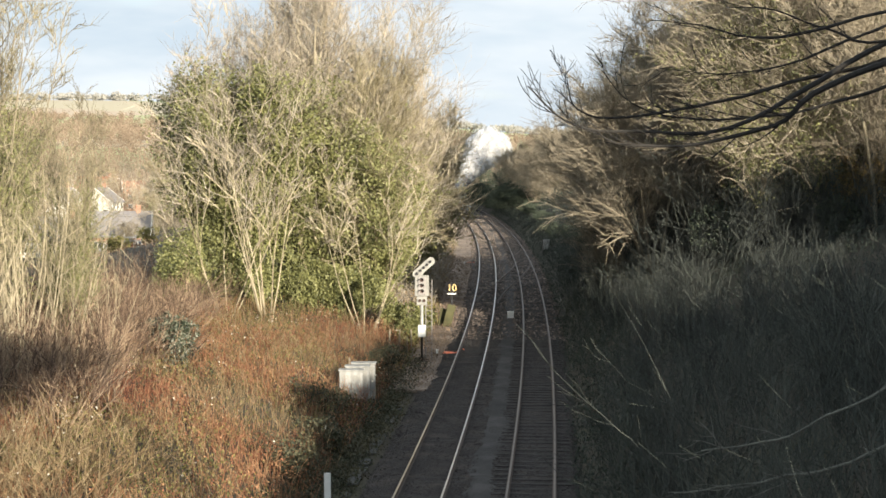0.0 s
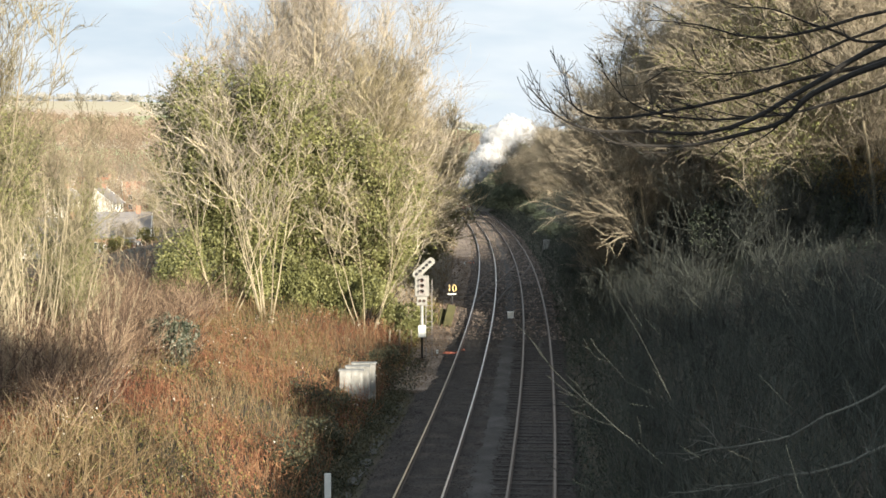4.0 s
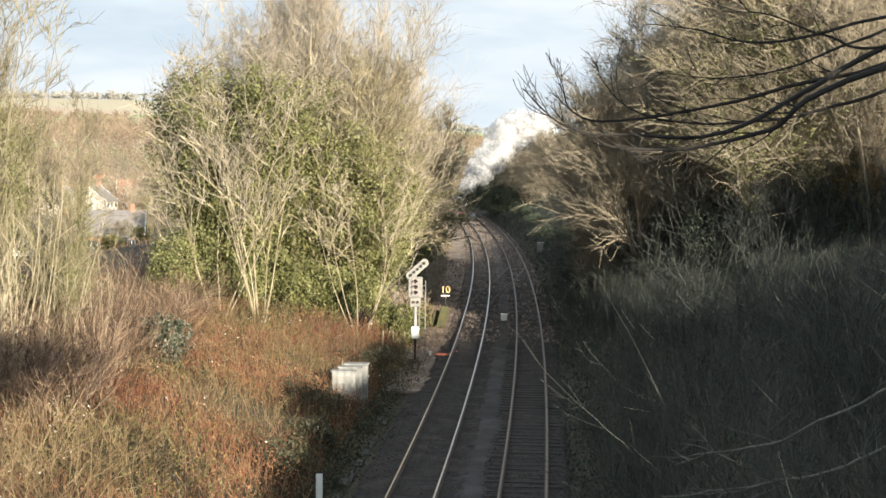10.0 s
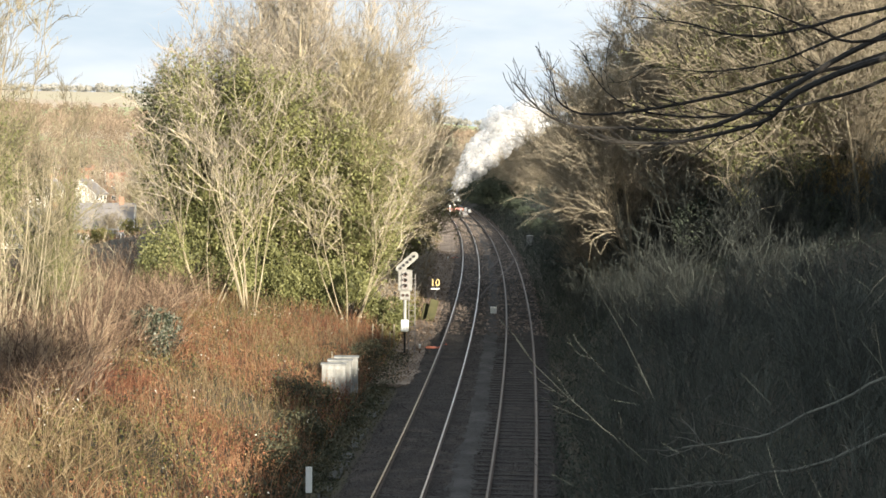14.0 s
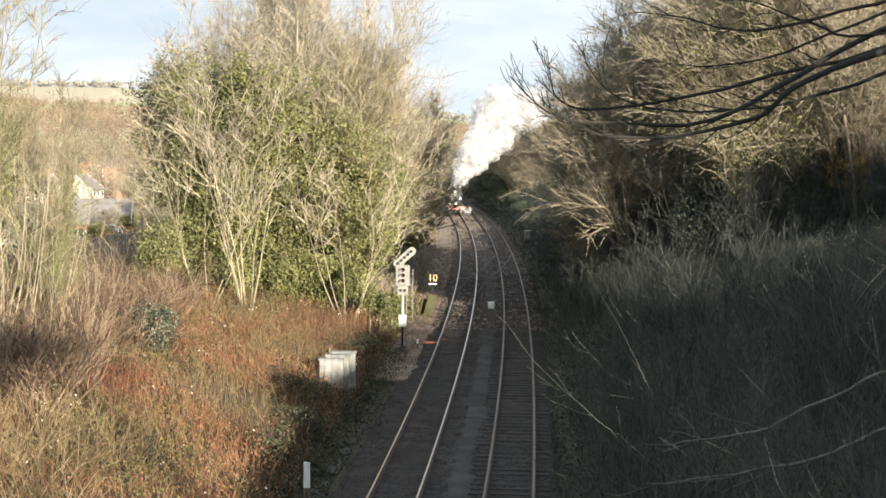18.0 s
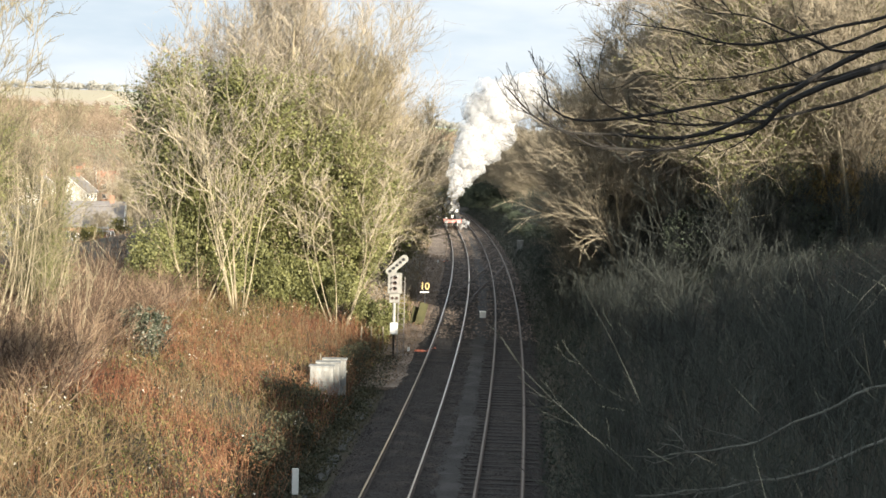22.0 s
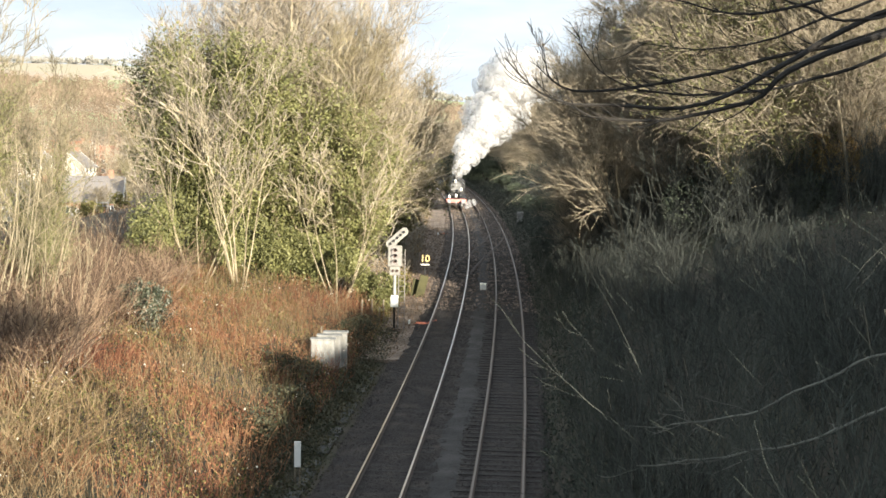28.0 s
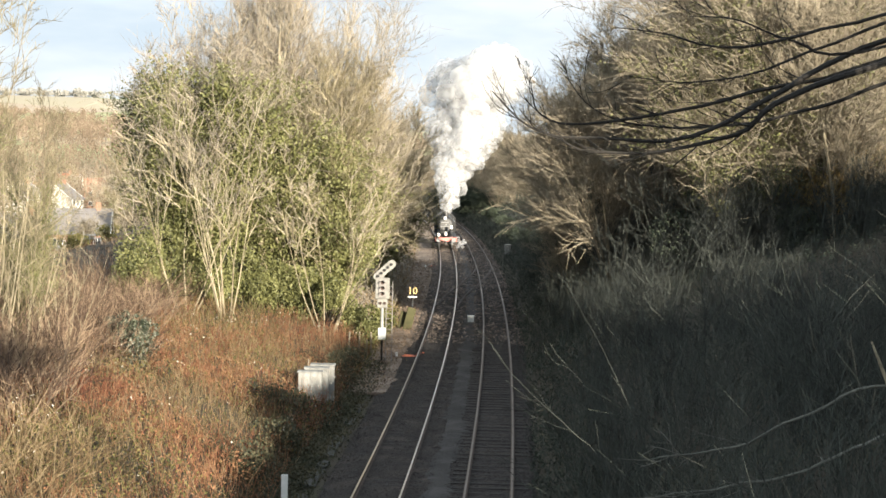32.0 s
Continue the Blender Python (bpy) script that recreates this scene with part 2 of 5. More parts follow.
def ground_z(x, y):
    yy = min(max(y, -120.0), 330.0)
    u = x - line_x(yy)
    wav = 0.25 * noise.noise((x * 0.18, y * 0.18, 0)) + 0.5 * noise.noise((x * 0.04, y * 0.04, 5))
    if u < -3.5:
        s = -3.5 - u
        z = -0.35 + 2.3 * (1 - math.exp(-s / 4.5)) - 2.6 * smooth01(14, 32, s) - 4.6 * smooth01(32, 60, s) + wav * smooth01(0, 5, s)
    elif u > 5.4:
        s = u - 5.4
        # the crest dips from 46 to 66 m to let sun reach the track
        crest = 9.5 - 3.0 * smooth01(90, 200, y) - 2.4 * (smooth01(46, 52, y) - smooth01(61, 66, y))
        z = -0.35 + crest * (1 - math.exp(-0.62 * s / crest)) + 0.05 * min(s, 40) + wav * smooth01(0, 5, s)
        # unseen hill spur added beside the bridge to keep sun off the near line
        # lowered from 25 to 53 m so that a strip of sun gets through
        shade_spur = 1 - 0.58 * smooth01(19, 25, y) + 0.43 * smooth01(53, 58, y) - 0.85 * smooth01(58, 82, y)
        z += 6.9 * shade_spur * smooth01(20, 31, x + 1.2 * noise.noise((y * 0.15, 0, 7))) * (1 - smooth01(32.5, 36.5, x))
        z += (-z - 1) * smooth01(300, 600, x)
    else:
        z = -0.35
    far = smooth01(330, 520, y)
    if y > 330:
        z = z * (1 - far) - 4.0 * far
        r = math.hypot(x, y)
        left = smooth01(250, -500, x)
        z += (13 + 12 * left) * smooth01(380, 1100, r) * far
        z += (26 + 39 * left) * smooth01(900, 2300, r) * far
        z += 6 * noise.noise((x * 0.0016, y * 0.0016, 2)) * smooth01(600, 1500, r)
    return z


def spread(lo, hi, step, out, grow):
    """Even steps from lo to hi, then ever longer ones out to +-out."""
    mid = [lo + i * step for i in range(int((hi - lo) / step) + 1)]
    a, b, s = [], [], step
    p = mid[-1]
    while p < out:
        s *= grow
        p += s
        b.append(p)
    p, s = mid[0], step
    while p > -out:
        s *= grow
        p -= s
        a.append(p)
    return a[::-1] + mid + b


def build_ground():
    xs = spread(-34, 46, 1.0, 4200, 1.22)
    ys = [v for v in spread(-60, 330, 1.6, 4600, 1.14) if v > -420]
    verts = [(x, y, ground_z(x, y)) for y in ys for x in xs]
    w = len(xs)
    faces = [(j * w + i, j * w + i + 1, (j + 1) * w + i + 1, (j + 1) * w + i) for j in range(len(ys) - 1) for i in range(w - 1)]
    m = M_SOIL
    n, l = m.node_tree.nodes, m.node_tree.links
    # far fields: large cells of pasture, stubble and plough beyond the town, paled for haze
    vor = n.new("ShaderNodeTexVoronoi")
    vor.inputs["Scale"].default_value = 0.0042
    geo = n.new("ShaderNodeNewGeometry")
    l.new(geo.outputs["Position"], vor.inputs["Vector"])
    sep = n.new("ShaderNodeSeparateXYZ")
    l.new(vor.outputs["Color"], sep.inputs[0])
    fr = n.new("ShaderNodeValToRGB")
    for i, c in enumerate([(0.31, 0.35, 0.17), (0.42, 0.37, 0.26), (0.32, 0.35, 0.18), (0.42, 0.34, 0.25), (0.4, 0.32, 0.24)]):
        e = fr.color_ramp.elements[i] if i < 2 else fr.color_ramp.elements.new(0.5)
        e.position, e.color = i / 5, (*c, 1)
    fr.color_ramp.interpolation = "CONSTANT"
    l.new(sep.outputs[0], fr.inputs["Fac"])
    pos = n.new("ShaderNodeSeparateXYZ")
    l.new(geo.outputs["Position"], pos.inputs[0])
    mr = n.new("ShaderNodeMapRange")
    mr.inputs["From Min"].default_value, mr.inputs["From Max"].default_value = 600, 800
    l.new(pos.outputs["Y"], mr.inputs["Value"])
    mix = n.new("ShaderNodeMix")
    mix.data_type = "RGBA"
    b = n["Principled BSDF"]
    old = b.inputs["Base Color"].links[0].from_socket
    l.new(mr.outputs["Result"], mix.inputs["Factor"])
    l.new(old, mix.inputs["A"])
    l.new(fr.outputs["Color"], mix.inputs["B"])
    l.new(mix.outputs["Result"], b.inputs["Base Color"])
    ob = new("ground", mesh_of("ground", verts, faces, m, True))
    tagged(ob, "earth banks of a railway cutting with fields and hills far off", "ground", kind="structure")


build_ground()


# ---------------------------------------------------------------- railway
def sweep(profile, y0, y1, step, off):
    """A closed profile (across, up) swept along the line at the given offset."""
    verts, faces, k = [], [], len(profile)
    n = int((y1 - y0) / step)
    for i in range(n + 1):
        y = y0 + (y1 - y0) * i / n
        s = -5.716e-4 * (y - 185.8)
        c = 1 / math.sqrt(1 + s * s)
        o = off(y) if callable(off) else off
        for a, z in profile:
            verts.append((line_x(y) + (o + a) * c, y - (o + a) * c * s, z))
    for i in range(n):
        for j in range(k):
            faces.append((i * k + j, i * k + (j + 1) % k, (i + 1) * k + (j + 1) % k, (i + 1) * k + j))
    faces.append(tuple(range(k))[::-1])
    faces.append(tuple(n * k + j for j in range(k)))
    return verts, faces


RAIL_FOOT = [(-0.07, -0.16), (0.07, -0.16), (0.07, -0.14), (0.012, -0.12), (0.012, -0.04), (0.034, -0.03),
             (0.034, -0.004), (-0.034, -0.004), (-0.034, -0.03), (-0.012, -0.04), (-0.012, -0.12), (-0.07, -0.14)]
RAIL_HEAD = [(-0.033, -0.008), (0.033, -0.008), (0.031, 0.0), (-0.031, 0.0)]


def build_railway():
    bed = [(-2.15, -0.55), (-2.0, -0.3), (-1.5, -0.153), (-0.8, -0.155), (0, -0.148), (0.8, -0.155), (1.5, -0.153), (1.8, -0.19), (SIDING - 1.7, -0.2), (SIDING - 1.4, -0.185),
           (SIDING - 0.8, -0.18), (SIDING, -0.17), (SIDING + 0.8, -0.18), (SIDING + 1.35, -0.185), (SIDING + 1.8, -0.42), (SIDING + 1.8, -0.6)]
    v, f = sweep(bed, -110, 330, 1.0, 0.0)
    rng = random.Random(5)
    v = [(x + rng.uniform(-.05, .05), y + rng.uniform(-.1, .1), z + rng.uniform(-0.012, 0.012)) for x, y, z in v]
    tagged(new("ballast", mesh_of("ballast", v, f, M_BALLAST)), "dark stone ballast bed under two railway tracks", "ballast", kind="structure")
    # paler stone between the tracks; brown trodden cess beside the main track, paled for sun
    for name, off, w, mat, label, y0 in (("ballast_middle", SIDING / 2, 0.5, M_BALLAST_PALE, "paler grey stone between the two tracks", -60),
                                         ("cess_path", -1.75, 0.32, M_CESS_SUNLIT, "brown trodden gravel path, paled for sun, beside the main track", 66),
                                         ("cess_gravel", -2.7, 0.75, M_CESS_SUNLIT, "brown gravel and leaf litter, paled for sun, beside the track near the signal", 66)):
        strip = [(-w, -0.3), (-w, -0.185), (-w * 0.5, -0.15), (0, -0.145), (w * 0.5, -0.15), (w, -0.185), (w, -0.3)]
        v, f = sweep(strip, y0, 300, 0.5, off)
        v = [(x + 0.3 * noise.noise((y * 0.35, x * 0.3, w)) + 0.2 * noise.noise((y * 1.3, x * 0.3, w)), y, z + rng.uniform(-0.01, 0.015)) for x, y, z in v]
        tagged(new(name, mesh_of(name, v, f, mat)), label, "ballast", kind="structure")
    for name, off, head, label in (("railway_track", 0.0, M_RAIL_BRIGHT, "main railway track with polished steel rails on dark sleepers"),
                                   ("railway_track", SIDING, M_RAIL_DULL, "second railway track with dull brown rails on dark sleepers")):
        tr = thing(name, 0, 0, 0, label, "railway track", "tracks in the cutting", "structure")
        for side in (-0.7525, 0.7525):
            v, f = sweep(RAIL_FOOT, -110, 328, 2.0, off + side)
            rail = hang("rail", mesh_of("rail", v, f, M_RAIL_RUST), tr)
            v, f = sweep(RAIL_HEAD, -110, 328, 2.0, off + side)
            hang("rail_head", mesh_of("rail_head", v, f, head), rail, "worn running surface")
        bm = bmesh.new()
        box(bm, -1.3, 1.3, -0.125, 0.125, -0.16, 0.0, 0.015)
        sl = part("sleeper", bm, M_SLEEPER, tr)
        me = sl.data
        rng = random.Random(9)
        i = 0
        y = 25.0
        far_v, far_f = [], []
        while y < 326:
            s = -5.716e-4 * (y - 185.8)
            m = pose(line_x(y) + off, y - off * s, -0.155 + rng.uniform(-0.012, 0.012), 0, rng.uniform(-0.6, 0.6), -math.degrees(math.atan(s)) + rng.uniform(-1, 1))
            if i == 0:
                sl.matrix_basis = m
            elif i < 230:
                o = hang("sleeper", me, tr)
                o.matrix_basis = m
            else:
                b0 = len(far_v)
                far_v += [m @ p.co for p in me.vertices]
                far_f += [tuple(b0 + q for q in p.vertices) for p in me.polygons]
            i += 1
            y += 0.68
        tagged(hang("far_sleepers", mesh_of("far_sleepers", far_v, far_f, M_SLEEPER), tr), kind="stuff")
    # crossover between the tracks
    cr = thing("crossover", 0, 0, 0, "dark steel crossover rails linking the two tracks", "railway track", "tracks in the cutting", "structure")
    for side in (-0.7525, 0.7525):
        v, f = sweep(RAIL_FOOT, 104, 140, 1.0, lambda y, side=side: side + SIDING * smooth01(98, 146, y))
        hang("rail", mesh_of("rail", v, f, M_RAIL_RUST), cr)
    for i, yb in enumerate(range(106, 138, 3)):
        bm = bmesh.new()
        o = SIDING * smooth01(98, 146, yb)
        box(bm, -0.9, 0.9, -0.1, 0.1, -0.1, -0.06, 0.01)
        part("timber", bm, M_SLEEPER, cr).matrix_basis = pose(line_x(yb) + o, yb, -0.06)


build_railway()


def scatter_stones(name, label, mat, first, last, seed):
    """Loose stones on the bed, joined as one mass: small ones near, larger ones from 84 m on."""
    rng = random.Random(seed)
    v, f = [], []
    for k in range(first, last):
        y = 26 + 62 * rng.random() ** 1.3 if k < 16000 else 84 + 170 * rng.random()
        o = rng.uniform(-2.0 if k < 16000 else -3.4, SIDING + 1.7)
        if min(abs(o - k) for k in (-0.7525, 0.7525, SIDING - 0.7525, SIDING + 0.7525)) < 0.1:
            continue
        z = -0.165 if -1.6 < o < 1.6 else -0.185
        if o < -1.6 or o > SIDING + 1.4:
            z = -0.22
        r = rng.uniform(0.025, 0.06) if k < 16000 else rng.uniform(0.06, 0.12)
        c = Vector((line_x(y) + o, y, z + 0.01))
        q = len(v)
        ang = rng.uniform(0, 6.28)
        for c4 in range(4):
            w = ang + c4 * 1.57 + rng.uniform(-0.3, 0.3)
            v.append((c.x + r * math.cos(w) * rng.uniform(0.7, 1.2), c.y + r * math.sin(w), c.z + rng.uniform(-0.3, 0.3) * r))
        v.append((c.x + rng.uniform(-0.3, 0.3) * r, c.y + rng.uniform(-0.3, 0.3) * r, c.z + r * rng.uniform(0.5, 0.9)))
        f += [(q, q + 1, q + 4), (q + 1, q + 2, q + 4), (q + 2, q + 3, q + 4), (q + 3, q, q + 4)]
    tagged(new(name, mesh_of(name, v, f, mat)), label, "stones", kind="stuff")


# near stones coloured darker for shade, far ones paler for sun
M_STONE_SHADED = material("shaded ballast stones", [(0.013, 0.0112, 0.0103), (0.029, 0.0245, 0.022), (0.07, 0.058, 0.05)], 0.6, 0.95, 0, vary=0.5)
M_STONE_SUNLIT = material("sunlit brown stones", [(0.05, 0.039, 0.031), (0.12, 0.093, 0.074), (0.24, 0.19, 0.155)], 0.6, 0.95, 0, vary=0.6)
scatter_stones("loose_stones", "loose ballast stones darkened for shade, strewn over the sleepers", M_STONE_SHADED, 0, 16000, 31)
scatter_stones("sunlit_stones", "brown ballast stones paled for sun, further along the line", M_STONE_SUNLIT, 16000, 38000, 32)
# ---------------------------------------------------------------- plants
def tube(verts, faces, pts, radii, sides=3):
    """Adds a tapered tube along pts."""
    b0 = len(verts)
    n = len(pts)
    for i, p in enumerate(pts):
        d = (pts[min(i + 1, n - 1)] - pts[max(i - 1, 0)])
        if d.length < 1e-6:
            d = Vector((0, 0, 1))
        d.normalize()
        a = d.cross(Vector((0.31, 0.87, 0.12)) if abs(d.z) > 0.8 else Vector((0, 0, 1)))
        a.normalize()
        b = d.cross(a)
        for k in range(sides):
            w = 2 * math.pi * k / sides
            verts.append(tuple(p + (a * math.cos(w) + b * math.sin(w)) * radii[i]))
    for i in range(n - 1):
        for k in range(sides):
            q = b0 + i * sides
            faces.append((q + k, q + (k + 1) % sides, q + sides + (k + 1) % sides, q + sides + k))


def wander(rng, p, d, length, n, lift, wob):
    """A crooked line of n + 1 points from p along d; lift bends it up (or down) on the way."""
    pts, p, d = [p.copy()], p.copy(), d.normalized()
    for _ in range(n):
        d = d + Vector((rng.gauss(0, wob), rng.gauss(0, wob), rng.gauss(0, wob) + lift))
        d.normalize()
        p = p + d * (length / n)
        pts.append(p.copy())
    return pts


def side_way(rng, d, angle):
    """A way that leaves d at about the given angle."""
    r = Vector((rng.gauss(0, 1), rng.gauss(0, 1), rng.gauss(0, 1)))
    r = r - d * r.dot(d)
    if r.length < 1e-4:
        r = Vector((1, 0, 0))
    r.normalize()
    return (d * math.cos(angle) + r * math.sin(angle)).normalized()


def leaf(verts, faces, rng, p, size, up=0.3):
    """One folded leaf: four corners about a midrib."""
    n = Vector((rng.gauss(0, 1), rng.gauss(0, 1), rng.gauss(0, 1) + up)).normalized()
    a = n.orthogonal().normalized()
    a.rotate(Matrix.Rotation(rng.uniform(0, 6.28), 3, n))
    b = n.cross(a)
    s = size * rng.uniform(0.7, 1.3)
    q = len(verts)
    verts += [tuple(p - a * s * 0.5), tuple(p + b * s * 0.38 + n * s * 0.12), tuple(p + a * s * 0.5), tuple(p - b * s * 0.38 + n * s * 0.12)]
    faces.append((q, q + 1, q + 2, q + 3))


def grow_tree(seed, height, stems=1, lean=0.15, limbs=11, boughs=6, twigs=6, spread_=0.75, lift=0.06, ivy=0, ivy_top=0.7,
              ivy_size=0.19, ivy_r=0.9, start=0.22, trunk_r=None, fine=0.016, limb_len=0.42, stout=0.5, ivy_low=0.0):
    """The meshes of a bare tree: trunk and limbs, twigs, and leaves of ivy on it. Its foot is at the origin."""
    rng = random.Random(seed)
    wood_v, wood_f, tw_v, tw_f, iv_v, iv_f = [], [], [], [], [], []
    tr = trunk_r or height * 0.012
    for s in range(stems):
        a = rng.uniform(0, 6.28)
        d = Vector((math.cos(a) * lean, math.sin(a) * lean, 1))
        hgt = height * rng.uniform(0.82, 1.0)
        trunk = wander(rng, Vector((math.cos(a) * 0.25 * (stems > 1), math.sin(a) * 0.25 * (stems > 1), -0.3)), d, hgt, 9, 0.02, 0.05)
        tube(wood_v, wood_f, trunk, [tr * (1 - 0.9 * i / 9) for i in range(10)], 6)
        lines = [(trunk, tr)]
        for _ in range(limbs):
            k = start + (1 - start) * rng.random() ** 0.9
            i = min(8, int(k * 9))
            p = trunk[i].lerp(trunk[i + 1], k * 9 - i)
            dd = side_way(rng, (trunk[i + 1] - trunk[i]).normalized(), rng.uniform(0.45, 0.95) * spread_)
            dd.z = dd.z + 0.15
            ln = hgt * limb_len * (1.15 - 0.75 * k) * rng.uniform(0.75, 1.15)
            r = tr * (1 - 0.85 * k) * stout
            limb = wander(rng, p, dd, ln, 6, lift, 0.09)
            tube(wood_v, wood_f, limb, [r * (1 - 0.8 * j / 6) for j in range(7)], 4)
            lines.append((limb, r))
            for _ in range(boughs):
                j = rng.randrange(1, 6)
                q = limb[j].lerp(limb[j + 1], rng.random())
                bl = ln * rng.uniform(0.28, 0.55)
                bough = wander(rng, q, side_way(rng, (limb[j + 1] - limb[j]).normalized(), rng.uniform(0.35, 0.85)), bl, 4, lift, 0.1)
                tube(wood_v, wood_f, bough, [max(r * 0.45 * (1 - 0.7 * m / 4), fine * 1.4) for m in range(5)], 3)
                lines.append((bough, r * 0.4))
                for _ in range(twigs):
                    m = rng.randrange(0, 4)
                    q2 = bough[m].lerp(bough[m + 1], rng.random())
                    tl = bl * rng.uniform(0.35, 0.95)
                    tw = wander(rng, q2, side_way(rng, (bough[m + 1] - bough[m]).normalized(), rng.uniform(0.3, 0.85)), tl, 4, lift, 0.09)
                    tube(tw_v, tw_f, tw, [fine * 1.3, fine * 1.1, fine * 0.9, fine * 0.7, fine * 0.4], 3)
                    for _ in range(2):
                        k3 = rng.randrange(1, 4)
                        q3 = tw[k3].lerp(tw[k3 + 1], rng.random())
                        t2 = wander(rng, q3, side_way(rng, (tw[k3 + 1] - tw[k3]).normalized(), rng.uniform(0.4, 1.0)), tl * rng.uniform(0.35, 0.75), 2, lift, 0.12)
                        tube(tw_v, tw_f, t2, [fine * 0.9, fine * 0.7, fine * 0.4], 3)
        if ivy:
            lines = [(l_, r_) for l_, r_ in lines if l_[0].z < height * ivy_top]
            for _ in range(ivy // stems):
                l_, r_ = lines[0] if rng.random() < 0.3 else rng.choice(lines)
                j = rng.randrange(0, len(l_) - 1)
                p = l_[j].lerp(l_[j + 1], rng.random())
                if p.z > height * ivy_top * rng.uniform(0.75, 1.15) or p.z < height * ivy_low:
                    continue
                g = ivy_r * (0.35 + 0.65 * rng.random())
                c = p + Vector((rng.gauss(0, g * 0.5), rng.gauss(0, g * 0.5), rng.gauss(0, g * 0.5)))
                for _ in range(8):
                    leaf(iv_v, iv_f, rng, c + Vector((rng.gauss(0, 0.2), rng.gauss(0, 0.2), rng.gauss(0, 0.18))), ivy_size, 0.6)
    return (wood_v, wood_f), (tw_v, tw_f), (iv_v, iv_f)


def plant_tree(name, x, y, label, bark, twig, group="", turn=0, sink=0.1, leaves=None, leaf_name="ivy", **kw):
    wood, tw, iv = grow_tree(**kw)
    t = thing(name, x, y, ground_z(x, y) - sink, label, "tree", group, turn=turn)
    hang("trunk", mesh_of("trunk", *wood, bark), t)
    tagged(hang("crown", mesh_of("crown", *tw, twig), t), kind="stuff")
    if iv[0]:
        tagged(hang(leaf_name, mesh_of(leaf_name, *iv, leaves or M_IVY), t), kind="stuff")
    return t


def again(t, x, y, turn=0, sink=0.1, size=1.0):
    m = pose(x, y, ground_z(x, y) - sink, 0, 0, turn)
    c = copy_thing(t, m)
    c.scale = (size, size, size)
    return c


# the tall ivy-grown group beside the main track
IVY_LABEL = "bare winter tree overgrown with green ivy on the bank"
GROUP_L = "trees on the sunny bank"
ivy_a = plant_tree("ivy_tree", -11.4, 84, IVY_LABEL, M_BARK, M_TWIG, GROUP_L, seed=11, height=16.5, stems=4, lean=0.2, limbs=13, twigs=6, ivy=13000, ivy_size=0.165, lift=0.075, fine=0.012,
                   ivy_top=0.77, ivy_r=1.4, start=0.06, limb_len=0.4, spread_=0.85)
ivy_b = plant_tree("ivy_tree", -7.6, 86, IVY_LABEL, M_BARK, M_TWIG, GROUP_L, seed=12, height=19.5, stems=4, lean=0.15, limbs=14, twigs=6, ivy=12000, ivy_size=0.165, lift=0.085, fine=0.012,
                   ivy_top=0.66, ivy_r=1.4, start=0.08, limb_len=0.36, spread_=0.8)
ivy_c = plant_tree("ivy_tree", -3.8, 87, IVY_LABEL, M_BARK, M_TWIG_OLIVE, GROUP_L, seed=13, height=15.0, stems=4, lean=0.14, limbs=14, twigs=6, ivy=7500, ivy_size=0.165, lift=0.085, fine=0.013,
                   ivy_top=0.66, ivy_r=1.3, start=0.08, limb_len=0.38, spread_=0.85)
again(ivy_a, -13.2, 91, 130, size=0.92)
again(ivy_b, -9.6, 95, 200, size=0.98)
again(ivy_c, -4.4, 97, 70, size=0.85)
again(ivy_c, -5.6, 92, 250, size=1.1)
BARE_LABEL = "slender bare tree with many pale upright stems"
bare_a = plant_tree("bare_tree", -9.4, 77.8, BARE_LABEL, M_BARK, M_TWIG, GROUP_L, seed=21, height=12.0, stems=9, lean=0.24, limbs=4, boughs=3, twigs=2,
                    spread_=0.42, start=0.2, trunk_r=0.04, limb_len=0.6, lift=0.06)
bare_b = plant_tree("bare_tree", -11.8, 79.0, BARE_LABEL, M_BARK, M_TWIG, GROUP_L, seed=22, height=10.5, stems=5, lean=0.3, limbs=4, boughs=3, twigs=2,
                    spread_=0.45, start=0.25, trunk_r=0.04, limb_len=0.6, lift=0.05)
again(bare_b, -4.3, 80.0, 160, size=0.9)
# further along the sunny side of the line
olive = plant_tree("bare_tree", -2.2, 108, "bare winter tree with olive twigs above the railway", M_BARK, M_TWIG_OLIVE, GROUP_L, seed=31, height=13, stems=4,
                   lean=0.25, limbs=12, boughs=6, twigs=6, spread_=0.85, ivy=700, ivy_top=0.5, fine=0.02, start=0.06)
again(olive, -4.6, 91, 30, size=1.12)
for x, y, a, s in ((-3.6, 110, 40, 1.1), (-3.5, 122, 90, 1.1), (-0.6, 128, 150, 0.85), (-3, 140, 200, 1.0), (0.0, 146, 260, 0.8), (-2.5, 158, 310, 0.95),
                   (0.2, 166, 20, 0.8), (-3, 178, 65, 1.0), (0.0, 186, 105, 0.85), (-2, 200, 15, 1.0), (-0.2, 206, 215, 0.85), (-4, 216, 75, 1.0), (-1.0, 228, 125, 0.9),
                   (-5, 240, 35, 1.0), (-2, 250, 15, 1.0), (-7, 258, 35, 1.0)):
    again(olive, x - (1.5 if y > 138 else 1.5), y, a, size=s)
# thin ivied trees at the edge of the view
thin = plant_tree("ivy_tree", -17.2, 58, "tall thin bare tree with ivy on its stems", M_BARK_MID, M_TWIG_DIM, GROUP_L, seed=41, height=17, stems=5, lean=0.08, limbs=12,
                  boughs=4, twigs=4, spread_=0.5, ivy=2400, ivy_size=0.1, ivy_top=0.62, ivy_r=0.28, lift=0.09, trunk_r=0.085, limb_len=0.3, start=0.12, fine=0.011)
again(thin, -19.8, 62, 80)
again(thin, -15.9, 60, 140, size=0.68)
